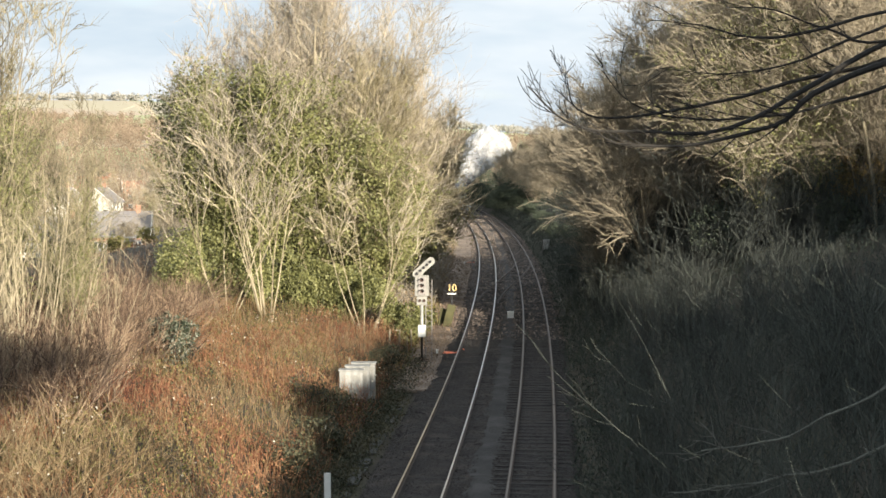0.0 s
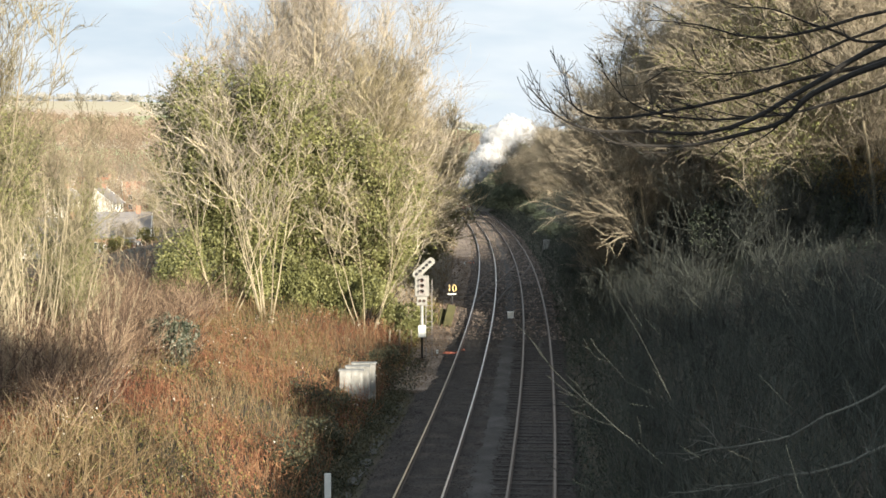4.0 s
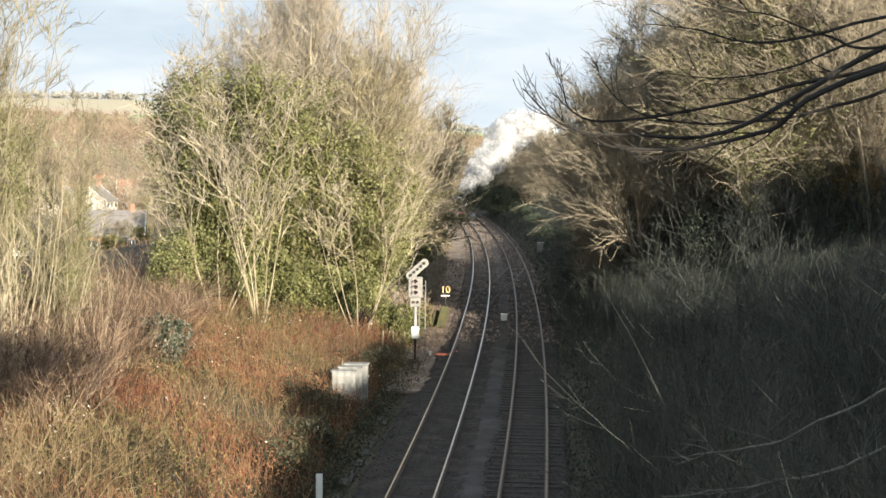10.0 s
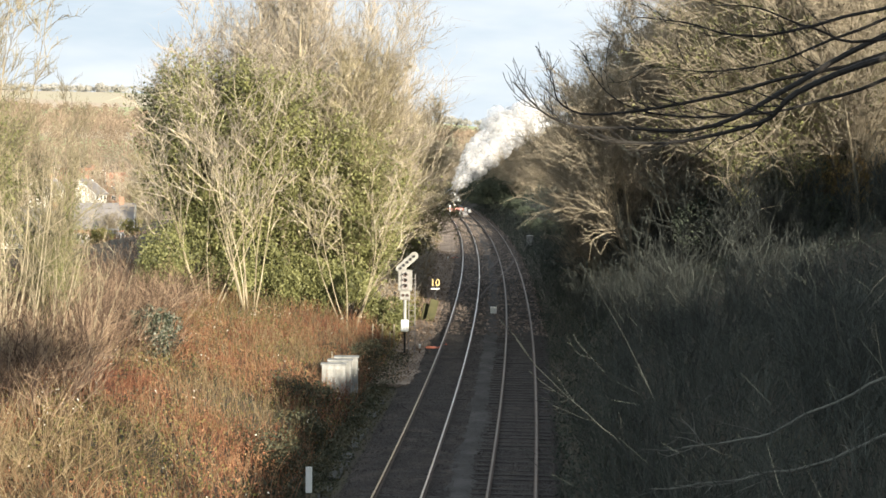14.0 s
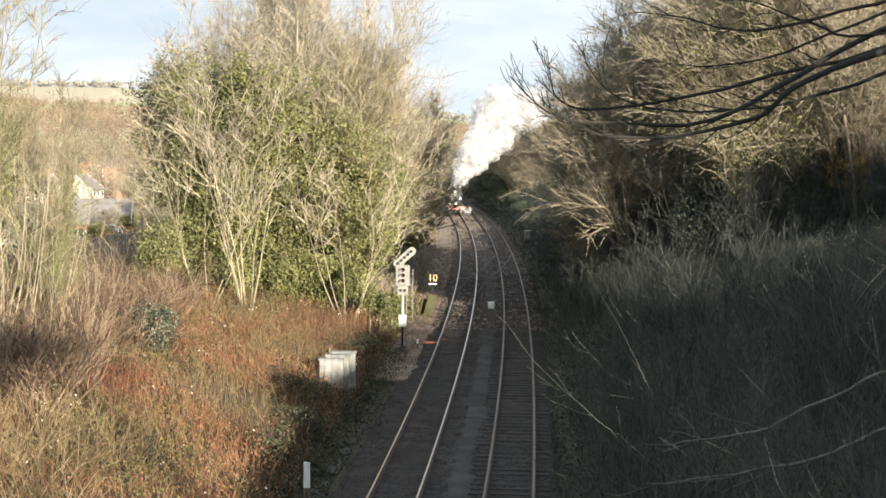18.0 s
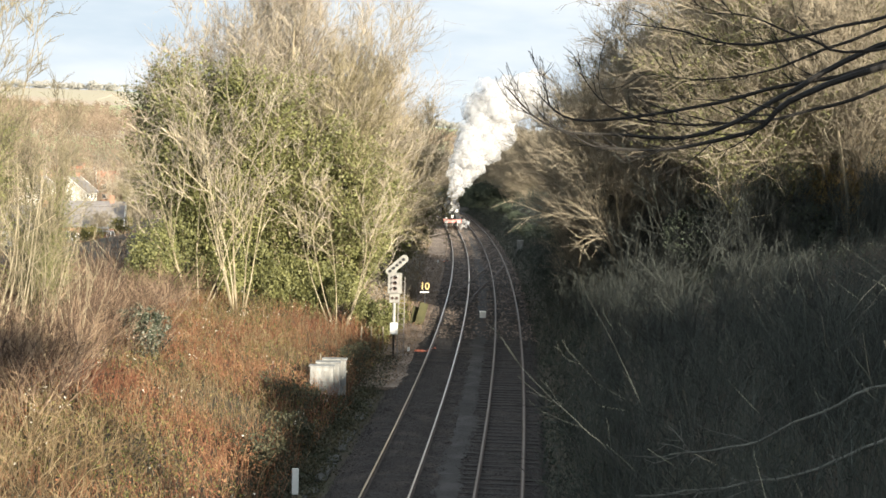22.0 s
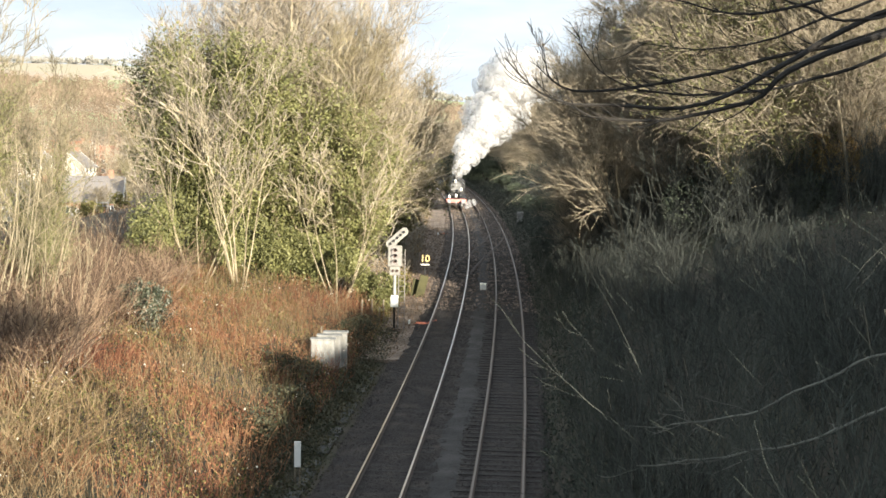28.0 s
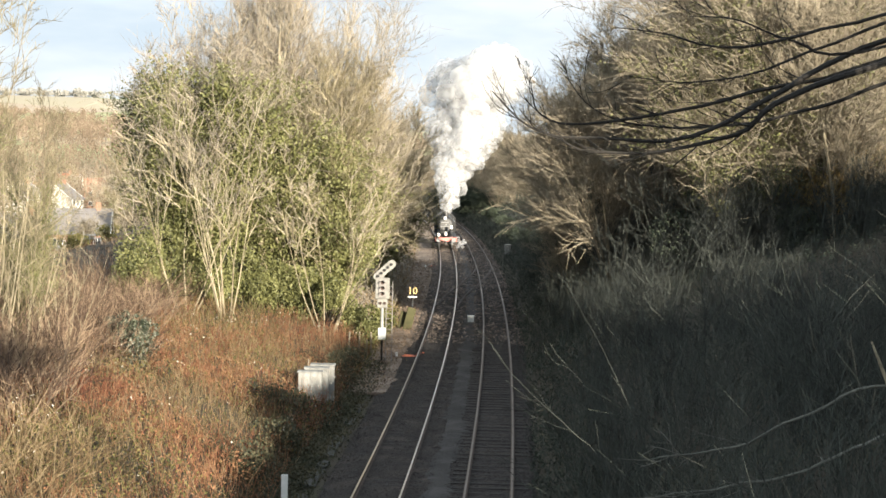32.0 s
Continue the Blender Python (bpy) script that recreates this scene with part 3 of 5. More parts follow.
again(thin, -15.0, 57, 200, size=0.5)
again(thin, -17.4, 52, 300, size=0.8)

edge = plant_tree("bare_tree", -16.2, 54, "clump of tall slender stems with olive twigs", M_BARK, M_TWIG_DIM, GROUP_L, seed=43, height=10, stems=8, lean=0.16, limbs=3, boughs=2, twigs=2,
                  spread_=0.5, start=0.2, trunk_r=0.04, limb_len=0.45, lift=0.05, fine=0.008)
for x, y, k, s in ((-15.4, 52, 20, 0.8), (-14.4, 55, 110, 0.7), (-16.6, 50, 200, 0.85), (-13.6, 58, 290, 0.6), (-15.8, 56, 60, 0.95), (-14.9, 49, 330, 0.6)):
    again(edge, x, y, k, size=s)

# the wooded shady bank
GROUP_R = "trees on the shady bank"
SHADY_LABEL = "spreading bare tree on the wooded bank"
shade_a = plant_tree("bare_tree", 12.8, 87, SHADY_LABEL, M_BARK_MID, M_TWIG_GREY, GROUP_R, seed=51, height=13.5, stems=5, lean=0.35, limbs=16, boughs=8, twigs=6, spread_=1.05, lift=0.02,
                     limb_len=0.48, start=0.08, fine=0.013, stout=0.24, trunk_r=0.11)
shade_b = plant_tree("bare_tree", 17.5, 80, "tall bare tree with ivy on its trunk on the wooded bank", M_BARK_MID, M_TWIG_GREY, GROUP_R, seed=52, height=17, stems=5, lean=0.22, limbs=16, boughs=8, twigs=6,
                     spread_=0.95, lift=0.03, limb_len=0.42, start=0.08, ivy=4200, ivy_size=0.13, ivy_top=0.75, ivy_r=0.6, fine=0.013, stout=0.26, trunk_r=0.13)
for src, x, y, a, s in ((shade_a, 12.4, 95, 50, 0.95), (shade_b, 15.0, 98, 90, 1.0), (shade_a, 13.2, 106, 150, 0.95), (shade_b, 21, 79, 200, 1.0), (shade_b, 24, 84, 250, 1.1),
                        (shade_a, 17.2, 84, 280, 1.05), (shade_b, 20.5, 88, 20, 1.0), (shade_a, 23, 77, 170, 1.0), (shade_b, 16.5, 108, 320, 0.9), (shade_a, 14.0, 118, 20, 0.85),
                        (shade_b, 20, 100, 310, 1.1), (shade_a, 18, 90, 330, 1.05), (shade_a, 12.6, 112, 200, 0.6), (shade_a, 10.8, 91, 300, 0.45), (shade_a, 15.6, 92, 110, 0.8),
                        (shade_a, 16.5, 218, 30, 0.62), (shade_a, 14.2, 226, 100, 0.6), (shade_a, 18.6, 228, 160, 0.75), (shade_a, 15.5, 238, 260, 0.7), (shade_a, 20.5, 240, 310, 0.8),
                        (shade_b, 18, 246, 100, 0.6), (shade_a, 14.6, 254, 140, 0.7), (shade_b, 17, 264, 200, 0.65), (shade_a, 13, 270, 15, 0.7), (shade_a, 6, 306, 240, 0.9), (shade_b, 20, 255, 20, 0.7),
                        (shade_b, 31, 88, 120, 1.15), (shade_b, 26, 100, 210, 1.15), 
                        (shade_b, 29, 92, 290, 1.2), (shade_a, 23.5, 78, 300, 1.1)):
    again(src, x, y, a, size=s)
pale = plant_tree("bare_tree", -7.0, 93, "tall bare tree with fine pale twigs on the sunny bank", M_BARK, M_TWIG, GROUP_L, seed=53, height=19, stems=5, lean=0.3, limbs=14, boughs=7, twigs=4,
                  spread_=0.9, lift=0.06, limb_len=0.42, start=0.08, fine=0.0095, stout=0.3, trunk_r=0.13)
for x, y, k, s in ((-11.0, 94, 100, 0.95), (-9, 91, 320, 0.95), (-4.6, 92.5, 70, 0.85), (-3.9, 97, 190, 0.75)):
    again(pale, x, y, k, size=s)
# unseen ivied tree added beside the bridge to shade branches hanging into view
high = plant_tree("ivy_tree", 13.4, -5, "unseen bare-stemmed tree with an ivied crown, added to shade the near branches", M_BARK_SHADED, M_TWIG_OLIVE, GROUP_R, seed=58, height=14.5, stems=3, lean=0.06, limbs=12, boughs=6, twigs=4,
                  start=0.74, ivy=4200, ivy_top=1.0, ivy_low=0.72, ivy_r=1.1, limb_len=0.2, ivy_size=0.3)


# evergreen bushes low on the shady bank
def bush_mesh(seed, r, h, n, mat, size=0.2, name="leaves"):
    rng = random.Random(seed)
    v, f = [], []
    lobes = [(Vector((rng.gauss(0, r * 0.45), rng.gauss(0, r * 0.45), rng.uniform(0.25, 0.75) * h)), rng.uniform(0.35, 0.6) * r) for _ in range(9)]
    for _ in range(n):
        c, q = rng.choice(lobes)
        d = Vector((rng.gauss(0, 1), rng.gauss(0, 1), rng.gauss(0, 1))).normalized()
        p = c + d * q * rng.uniform(0.75, 1.1)
        if p.z > -0.1:
            leaf(v, f, rng, p, size, 0.5)
    return mesh_of(name, v, f, mat)


def bush(x, y, seed, r, h, n, mat, label, size=0.2, group="bushes on the banks", sink=0.1):
    t = thing("bush", x, y, ground_z(x, y) - sink, label, "bush", group)
    tagged(hang("foliage", bush_mesh(seed, r, h, n, mat, size), t), kind="stuff")
    v, f = [], []
    rng = random.Random(seed + 1)
    for _ in range(14):
        tube(v, f, wander(rng, Vector((rng.gauss(0, 0.2), rng.gauss(0, 0.2), 0)), Vector((rng.gauss(0, 0.5), rng.gauss(0, 0.5), 1)), h * 0.8, 4, 0, 0.15),
             [0.04, 0.03, 0.025, 0.018, 0.01])
    tagged(hang("branchwork", mesh_of("branchwork", v, f, M_BARK_SHADED), t), kind="stuff")
    return t


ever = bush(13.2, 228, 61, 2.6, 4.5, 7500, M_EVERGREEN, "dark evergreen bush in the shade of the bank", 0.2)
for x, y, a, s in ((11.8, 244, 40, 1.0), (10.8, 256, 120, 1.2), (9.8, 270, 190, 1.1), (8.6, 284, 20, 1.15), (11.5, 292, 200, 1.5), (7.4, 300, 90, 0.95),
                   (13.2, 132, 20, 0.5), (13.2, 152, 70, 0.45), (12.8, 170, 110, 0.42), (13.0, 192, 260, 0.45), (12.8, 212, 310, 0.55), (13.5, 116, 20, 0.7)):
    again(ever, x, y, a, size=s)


# stems, fronds and blades that cover the banks
def cover(name, label, mat, n, area, low, high, seed, width=0.012, lean=0.25, twiggy=0, keep=None, sway=0.12):
    """Thin upright stems over area(rng) -> (x, y), joined as one mass."""
    rng = random.Random(seed)
    v, f = [], []
    for _ in range(n):
        x, y = area(rng)
        if keep and not keep(rng, x, y):
            continue
        z = ground_z(x, y)
        h = rng.uniform(low, high)
        p = Vector((x, y, z - 0.05))
        d = Vector((rng.gauss(0, lean), rng.gauss(0, lean), 1))
        pts = wander(rng, p, d, h, 3, -0.02, sway)
        tube(v, f, pts, [width, width * 0.85, width * 0.6, width * 0.3], 3)
        for _ in range(twiggy):
            j = rng.randrange(1, 3)
            q = pts[j].lerp(pts[j + 1], rng.random())
            tube(v, f, wander(rng, q, side_way(rng, (pts[j + 1] - pts[j]).normalized(), rng.uniform(0.3, 0.9)), h * rng.uniform(0.2, 0.45), 2, 0.05, 0.15),
                 [width * 0.6, width * 0.45, width * 0.25], 3)
    return tagged(new(name, mesh_of(name, v, f, mat)), label, "undergrowth", kind="stuff")


def fronds(name, label, mat, n, area, seed, size=0.16, low=0.1, high=1.2, keep=None, clump=4, cat="undergrowth"):
    """Small leaves and frond tips over an area, joined as one mass."""
    rng = random.Random(seed)
    v, f = [], []
    for _ in range(n):
        x, y = area(rng)
        if keep and not keep(rng, x, y):
            continue
        c = Vector((x, y, ground_z(x, y) + rng.uniform(low, high)))
        for _ in range(clump):
            leaf(v, f, rng, c + Vector((rng.gauss(0, 0.15), rng.gauss(0, 0.15), rng.gauss(0, 0.12))), size, 0.4)
    return tagged(new(name, mesh_of(name, v, f, mat)), label, cat, kind="stuff")


def sunny(rng):
    y = 30 + 52 * rng.random() ** 1.1
    return line_x(y) - 3.3 - 19 * rng.random() ** 0.9, y


def patch(x, y, k, s=0.16):
    return noise.noise((x * s, y * s, k))


cover("bracken", "dense russet bracken and dead stems on the sunny bank", M_BRACKEN, 20000, sunny, 0.5, 1.3, 71, 0.013, 0.3, 1,
      lambda r, x, y: patch(x, y, 1) > r.uniform(-0.35, 0.25))
cover("dry_grass", "pale straw grass standing on the sunny bank", M_STRAW, 16000, sunny, 0.4, 1.3, 72, 0.011, 0.2, 1,
      lambda r, x, y: patch(x, y, 1) < r.uniform(-0.15, 0.45))
fronds("bracken_fronds", "brown dead fronds among the bracken", M_BRACKEN, 17000, sunny, 73, 0.065, 0.1, 0.95, lambda r, x, y: patch(x, y, 1) > r.uniform(-0.3, 0.2))
fronds("undergrowth", "olive bramble leaves among the grass", M_OLIVE, 21000, sunny, 74, 0.085, 0.05, 0.8, lambda r, x, y: patch(x, y, 4) > r.uniform(-0.25, 0.3))
cover("willowherb", "tall pale dead flower stems standing in the bracken", M_STRAW, 2600, sunny, 1.2, 2.0, 110, 0.011, 0.1, 2,
      lambda r, x, y: patch(x, y, 12, 0.22) > r.uniform(-0.1, 0.4), sway=0.06)
fronds("brambles", "dark bramble leaves in hollows of the bracken", M_BRAMBLE, 9000, sunny, 114, 0.08, 0.1, 0.9, lambda r, x, y: patch(x, y, 15, 0.25) > r.uniform(0.0, 0.4), 5)
fronds("seed_heads", "white fluffy seed heads on the brambles", M_FLUFF, 900, sunny, 75, 0.075, 0.6, 1.4, lambda r, x, y: patch(x, y, 9, 0.3) > r.uniform(-0.1, 0.35), 3)
cover("far_scrub", "thorny brown scrub at the edge of the bank", M_THICKET, 2600, lambda r: (r.uniform(-27, -12), r.uniform(58, 84)), 1.4, 3.0, 76, 0.018, 0.4, 7, sway=0.22)
cover("thicket", "tangled brown twigs standing in the bracken", M_THICKET, 1300, lambda r: (r.uniform(-21, -11.5), r.uniform(44, 68)), 1.8, 3.6, 83, 0.021, 0.28, 7,
      lambda r, x, y: x < -0.2 * y - 1.5, sway=0.18)


def verge(rng):
    y = 26 + 50 * rng.random()
    return line_x(y) - 2.1 - 2.3 * rng.random() ** 0.7, y


fronds("verge_weeds", "green weeds along the edge of the ballast", M_BRAMBLE, 6500, verge, 77, 0.1, -0.05, 0.35)
cover("verge_grass", "rank grass along the edge of the ballast", M_BRAMBLE, 6000, verge, 0.2, 0.55, 90, 0.01, 0.4, 0)


def shady(rng):
    y = 18 + 130 * rng.random() ** 1.4
    return line_x(y) + 5.8 + 24 * rng.random() ** 0.8, y


def shady_near(rng):
    y = 17 + 38 * rng.random()
    return line_x(y) + 6.2 + 13 * rng.random() ** 0.9, y


def in_gap(x, y):
    """A clearing on the bank that lets the low sun reach the line."""
    return x > 11 and 74 < y + 1.732 * x < 106


cover("scrub", "thin shade-tinted scrub stems covering the shady bank", M_SCRUB_SHADED, 6500, shady, 1.2, 3.6, 78, 0.014, 0.28, 4, lambda r, x, y: not in_gap(x, y), sway=0.14)
cover("low_scrub", "short bare scrub on the shady bank", M_SCRUB_SHADED, 6500, shady, 0.4, 1.1, 98, 0.012, 0.35, 3, lambda r, x, y: in_gap(x, y), sway=0.14)
cover("near_scrub", "tall thin shade-tinted stems on the shady bank below the bridge", M_SCRUB_SHADED, 1500, shady_near, 1.5, 3.8, 84, 0.011, 0.35, 7, lambda r, x, y: not in_gap(x, y), sway=0.12)
fronds("bank_litter", "bramble leaves and litter coloured for shade on the bank", M_LITTER_SHADED, 26000, shady, 79, 0.08, 0.0, 0.9, None, 5)
cover("dead_stems", "long pale dead stems leaning over the bracken", M_STRAW, 380, lambda r: (r.uniform(-13.5, -8.6), r.uniform(30, 42)), 1.2, 2.8, 85, 0.015, 0.6, 3)
bush(-12.6, 65, 68, 0.8, 2.3, 1300, M_HOLLY, "straggling evergreen shrub with grey-green leaves in the bracken", 0.1)
bush(-11.0, 60.5, 69, 0.7, 1.7, 1000, M_HOLLY, "straggling evergreen shrub with grey-green leaves in the bracken", 0.1)
bush(-11.6, 62.5, 63, 0.95, 2.2, 2200, M_HOLLY, "bushy evergreen shrub with grey-green leaves in the bracken", 0.12)
bush(-13.6, 84, 64, 2.6, 6.5, 9000, M_IVY, "ivy thicket at the foot of the trees", 0.15)
bush(-14.6, 79, 70, 2.1, 5.2, 7000, M_IVY, "mound of ivy at the edge of the trees", 0.14)
bush(-4.6, 83, 65, 2.0, 4.0, 7000, M_IVY, "ivy thicket below bare trees beside the line", 0.15)
bush(-1.2, 92, 66, 0.8, 1.5, 1500, M_OLIVE, "low bramble thicket near the signal", 0.12)
for x, y, r, h, s in ((-8.6, 82.5, 1.9, 3.6, 101), (-11.4, 82, 1.8, 3.4, 102), (-6.2, 83, 1.9, 3.2, 103), (-2.4, 82, 1.5, 2.4, 104)):
    bush(x, y, s, r, h, 6000, M_IVY, "ivy thicket at the foot of the trees", 0.13)

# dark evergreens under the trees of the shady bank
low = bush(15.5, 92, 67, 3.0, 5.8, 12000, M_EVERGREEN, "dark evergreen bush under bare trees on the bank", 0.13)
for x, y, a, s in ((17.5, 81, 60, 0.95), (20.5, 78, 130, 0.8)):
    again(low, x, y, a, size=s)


def toe(rng):
    y = 24 + 240 * rng.random() ** 1.6
    return line_x(y) + 5.0 + 3.2 * rng.random(), y


fronds("toe_weeds", "weeds coloured for shade along the foot of the bank", M_LITTER_SHADED, 9000, toe, 86, 0.1, 0.0, 0.5)
cover("toe_grass", "rank grass coloured for shade along the foot of the bank", M_LITTER_SHADED, 7000, toe, 0.3, 0.9, 87, 0.012, 0.35, 0)


def line_left(rng):
    y = 84 + 160 * rng.random() ** 1.2
    return line_x(y) - 3.5 - 8 * rng.random() ** 1.2, y


fronds("leaf_litter", "fallen brown leaves strewn beside the track", M_THICKET, 3600, lambda r: (lambda y: (line_x(y) - 1.55 - 2.4 * r.random(), y))(r.uniform(66, 150)), 115, 0.075, 0.17, 0.27, None, 5)
fronds("cess_weeds", "green weeds at the edge of the gravel", M_OLIVE, 500, lambda r: (lambda y: (line_x(y) - 3.0 - 1.0 * r.random(), y))(r.uniform(70, 105)), 116, 0.1, 0.1, 0.4, None, 5)
cover("line_scrub", "pale bare stems and brambles beside the line", M_TWIG, 4200, line_left, 0.4, 1.5, 112, 0.02, 0.4, 3, sway=0.2)
fronds("line_leaves", "dead leaves and rough grass beside the line", M_STRAW, 6500, line_left, 113, 0.13, 0.0, 0.5)


def far_shady(rng):
    y = 112 + 165 * rng.random()
    return line_x(y) + 6.2 + 18 * rng.random(), y


cover("far_bank_scrub", "low bare scrub on the bank further along the line", M_SCRUB_SHADED, 2200, far_shady, 0.6, 1.5, 88, 0.025, 0.4, 5, sway=0.2)
fronds("far_bank_leaves", "shade-coloured leaves among the scrub further along the line", M_LITTER_SHADED, 3500, far_shady, 89, 0.22, 0.0, 0.9)

cover("tall_stems", "tall stems coloured for shade, arching on the bank", M_TALL_SHADED, 240, lambda r: (r.uniform(4.0, 13.0), r.uniform(24, 46)), 2.2, 4.2, 91, 0.018, 0.4, 2, lambda r, x, y: x > line_x(y) + 6.4, sway=0.16)
for x, y, r, h, s in ((-4.9, 57.5, 1.3, 1.5, 92), (-4.5, 52, 1.1, 1.2, 93), (-3.3, 69, 1.2, 1.5, 94), (-2.7, 73, 0.9, 1.2, 95), (-5.2, 47, 1.2, 1.2, 96), (-4.6, 59.6, 0.7, 0.8, 97)):
    bush(x, y, s, r, h, 2600, M_BRAMBLE, "low bramble bush on the bank beside the line", 0.09)
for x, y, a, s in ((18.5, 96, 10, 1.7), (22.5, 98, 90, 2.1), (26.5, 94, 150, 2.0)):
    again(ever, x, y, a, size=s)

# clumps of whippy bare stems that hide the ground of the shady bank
# dark cool colour holds the shade that lies over these whips
M_WHIP_SHADED = material("shade-tinted whips", [(0.0125, 0.0145, 0.0125), (0.027, 0.031, 0.0265), (0.055, 0.061, 0.051)], 0.5, 0.9, 0, vary=0.4)


def clump(seed, high, stems, x, y):
    rng = random.Random(seed)
    v, f = [], []
    for _ in range(stems):
        h = high * rng.uniform(0.55, 1.0)
        a, d = rng.uniform(0, 6.28), rng.uniform(0.0, 0.9)
        p = wander(rng, Vector((math.cos(a) * d, math.sin(a) * d, -0.2)), Vector((math.cos(a) * 0.3 * d + rng.gauss(0, 0.12), math.sin(a) * 0.3 * d + rng.gauss(0, 0.12), 1)), h, 6, 0.01, 0.09)
        tube(v, f, p, [0.024 * (1 - 0.13 * i) for i in range(7)], 4)
        for _ in range(9):
            i = rng.randrange(1, 6)
            q = wander(rng, p[i].lerp(p[i + 1], rng.random()), side_way(rng, (p[i + 1] - p[i]).normalized(), rng.uniform(0.3, 0.9)), h * rng.uniform(0.15, 0.42), 4, 0.05, 0.14)
            tube(v, f, q, [0.012, 0.011, 0.01, 0.008, 0.005], 3)
            for _ in range(3):
                j = rng.randrange(1, 4)
                tube(v, f, wander(rng, q[j], side_way(rng, (q[j + 1] - q[j]).normalized(), rng.uniform(0.3, 0.9)), h * rng.uniform(0.06, 0.2), 3, 0.05, 0.16), [0.009, 0.008, 0.007, 0.004], 3)
    t = thing("scrub_clump", x, y, ground_z(x, y) - 0.1, "clump of thin bare stems coloured for shade on the bank", "shrub", "scrub clumps on the shady bank")
    tagged(hang("branchwork", mesh_of("branchwork", v, f, M_WHIP_SHADED), t), kind="stuff")
    return t


def plant_clumps():
    kinds = [clump(201 + k, 4.6 + 0.5 * k, 15, x, y) for k, (x, y) in enumerate(((9.0, 50), (13, 56), (11, 64)))]
    rng = random.Random(210)
    n = 0
    while n < 150:
        y = 30 + 66 * rng.random() ** 0.85
        u = 7.0 + 19 * rng.random()
        x = line_x(y) + u
        size = rng.uniform(0.6, 1.05)
        if in_gap(x, y):
            size *= 0.36
        if u < 10:
            size *= 0.7
        if y < 42:
            size *= 0.75
        again(kinds[n % 3], x, y, rng.uniform(0, 360), size=size)
        n += 1
    # taller ones under the trees beyond the clearing
    for k in range(40):
        x = rng.uniform(11.5, 18.5)
        y = 107 - 1.732 * x + 30 * rng.random()
        if x > line_x(y) + 7:
            again(kinds[k % 3], x, y, rng.uniform(0, 360), size=rng.uniform(0.85, 1.3))


plant_clumps()

M_BEECH = material("golden dead leaves", [(0.16, 0.1, 0.035), (0.3, 0.2, 0.07), (0.42, 0.31, 0.13)], 0.6, 0.7, 0, vary=0.6, through_light=0.2)
for x, y, r, h, k in ((25.2, 80, 1.7, 6.6, 121), (23.0, 77.5, 1.3, 6.4, 122), (21.4, 79, 1.1, 6.8, 123)):
    bush(x, y, k, r, h, 4200, M_BEECH, "golden-leaved bush among the trees of the bank", 0.12)

# unseen evergreen added beside the bridge, high on the bank, to shade the cabinets
bush(15.0, 22.6, 111, 3.4, 5.3, 10500, M_EVERGREEN, "unseen dense evergreen bush added on the bank to shade the cabinets", 0.22)
# ---------------------------------------------------------------- lineside equipment
M_BLACK = material("black paint", [(0.012, 0.012, 0.013), (0.03, 0.03, 0.03)], 2, 0.4, 0.05)
M_RED = material("red paint", [(0.5, 0.17, 0.14), (0.62, 0.26, 0.22)], 2, 0.45, 0.05)
M_WHITE = material("white enamel", [(0.66, 0.66, 0.62), (0.82, 0.82, 0.78)], 3, 0.5, 0.1)
M_STEEL = material("bare steel", [(0.4, 0.4, 0.4), (0.6, 0.6, 0.6)], 5, 0.35, 0.05, metal=0.9)
M_GREYPAINT = material("weathered grey paint", [(0.13, 0.128, 0.114), (0.22, 0.214, 0.192), (0.29, 0.282, 0.25)], 2.5, 0.6, 0.2)
M_WEATHERED = material("weathered white paint", [(0.11, 0.11, 0.104), (0.235, 0.235, 0.222), (0.35, 0.35, 0.33)], 4.0, 0.6, 0.25, stretch=(1, 1, 0.4))
M_PANEL = material("sooty grey paint", [(0.17, 0.155, 0.145), (0.27, 0.25, 0.235)], 5, 0.7, 0.1)
M_YELLOW = material("faded yellow sheet", [(0.7, 0.5, 0.2), (0.8, 0.6, 0.27)], 3, 0.45, 0.0)
M_LENS = material("dark signal lens", [(0.05, 0.035, 0.03), (0.1, 0.07, 0.06)], 3, 0.15, 0.0)
M_ORANGE = material("orange plastic", [(0.6, 0.12, 0.05), (0.72, 0.2, 0.1)], 3, 0.5, 0.2)
M_OLDWOOD = material("old grey timber", [(0.12, 0.1, 0.07), (0.28, 0.24, 0.18)], 2, 0.9, 0.5, stretch=(8, 8, 1))
M_MOSS = material("mossy timber", [(0.035, 0.036, 0.015), (0.085, 0.08, 0.034)], 2, 0.95, 0.5)


def pill(bm, length, width, depth, m):
    """A flat plate with round ends, lying along x."""
    pts = []
    for k in range(13):
        a = -math.pi / 2 + math.pi * k / 12
        pts.append((length / 2 - width / 2 + math.cos(a) * width / 2, math.sin(a) * width / 2))
    for k in range(13):
        a = math.pi / 2 + math.pi * k / 12
        pts.append((-length / 2 + width / 2 + math.cos(a) * width / 2, math.sin(a) * width / 2))
    lo = [bm.verts.new(m @ Vector((x, -depth / 2, z))) for x, z in pts]
    hi = [bm.verts.new(m @ Vector((x, depth / 2, z))) for x, z in pts]
    bm.faces.new(lo)
    bm.faces.new(hi[::-1])
    for k in range(len(pts)):
        q = (k + 1) % len(pts)
        bm.faces.new((lo[k], hi[k], hi[q], lo[q]))


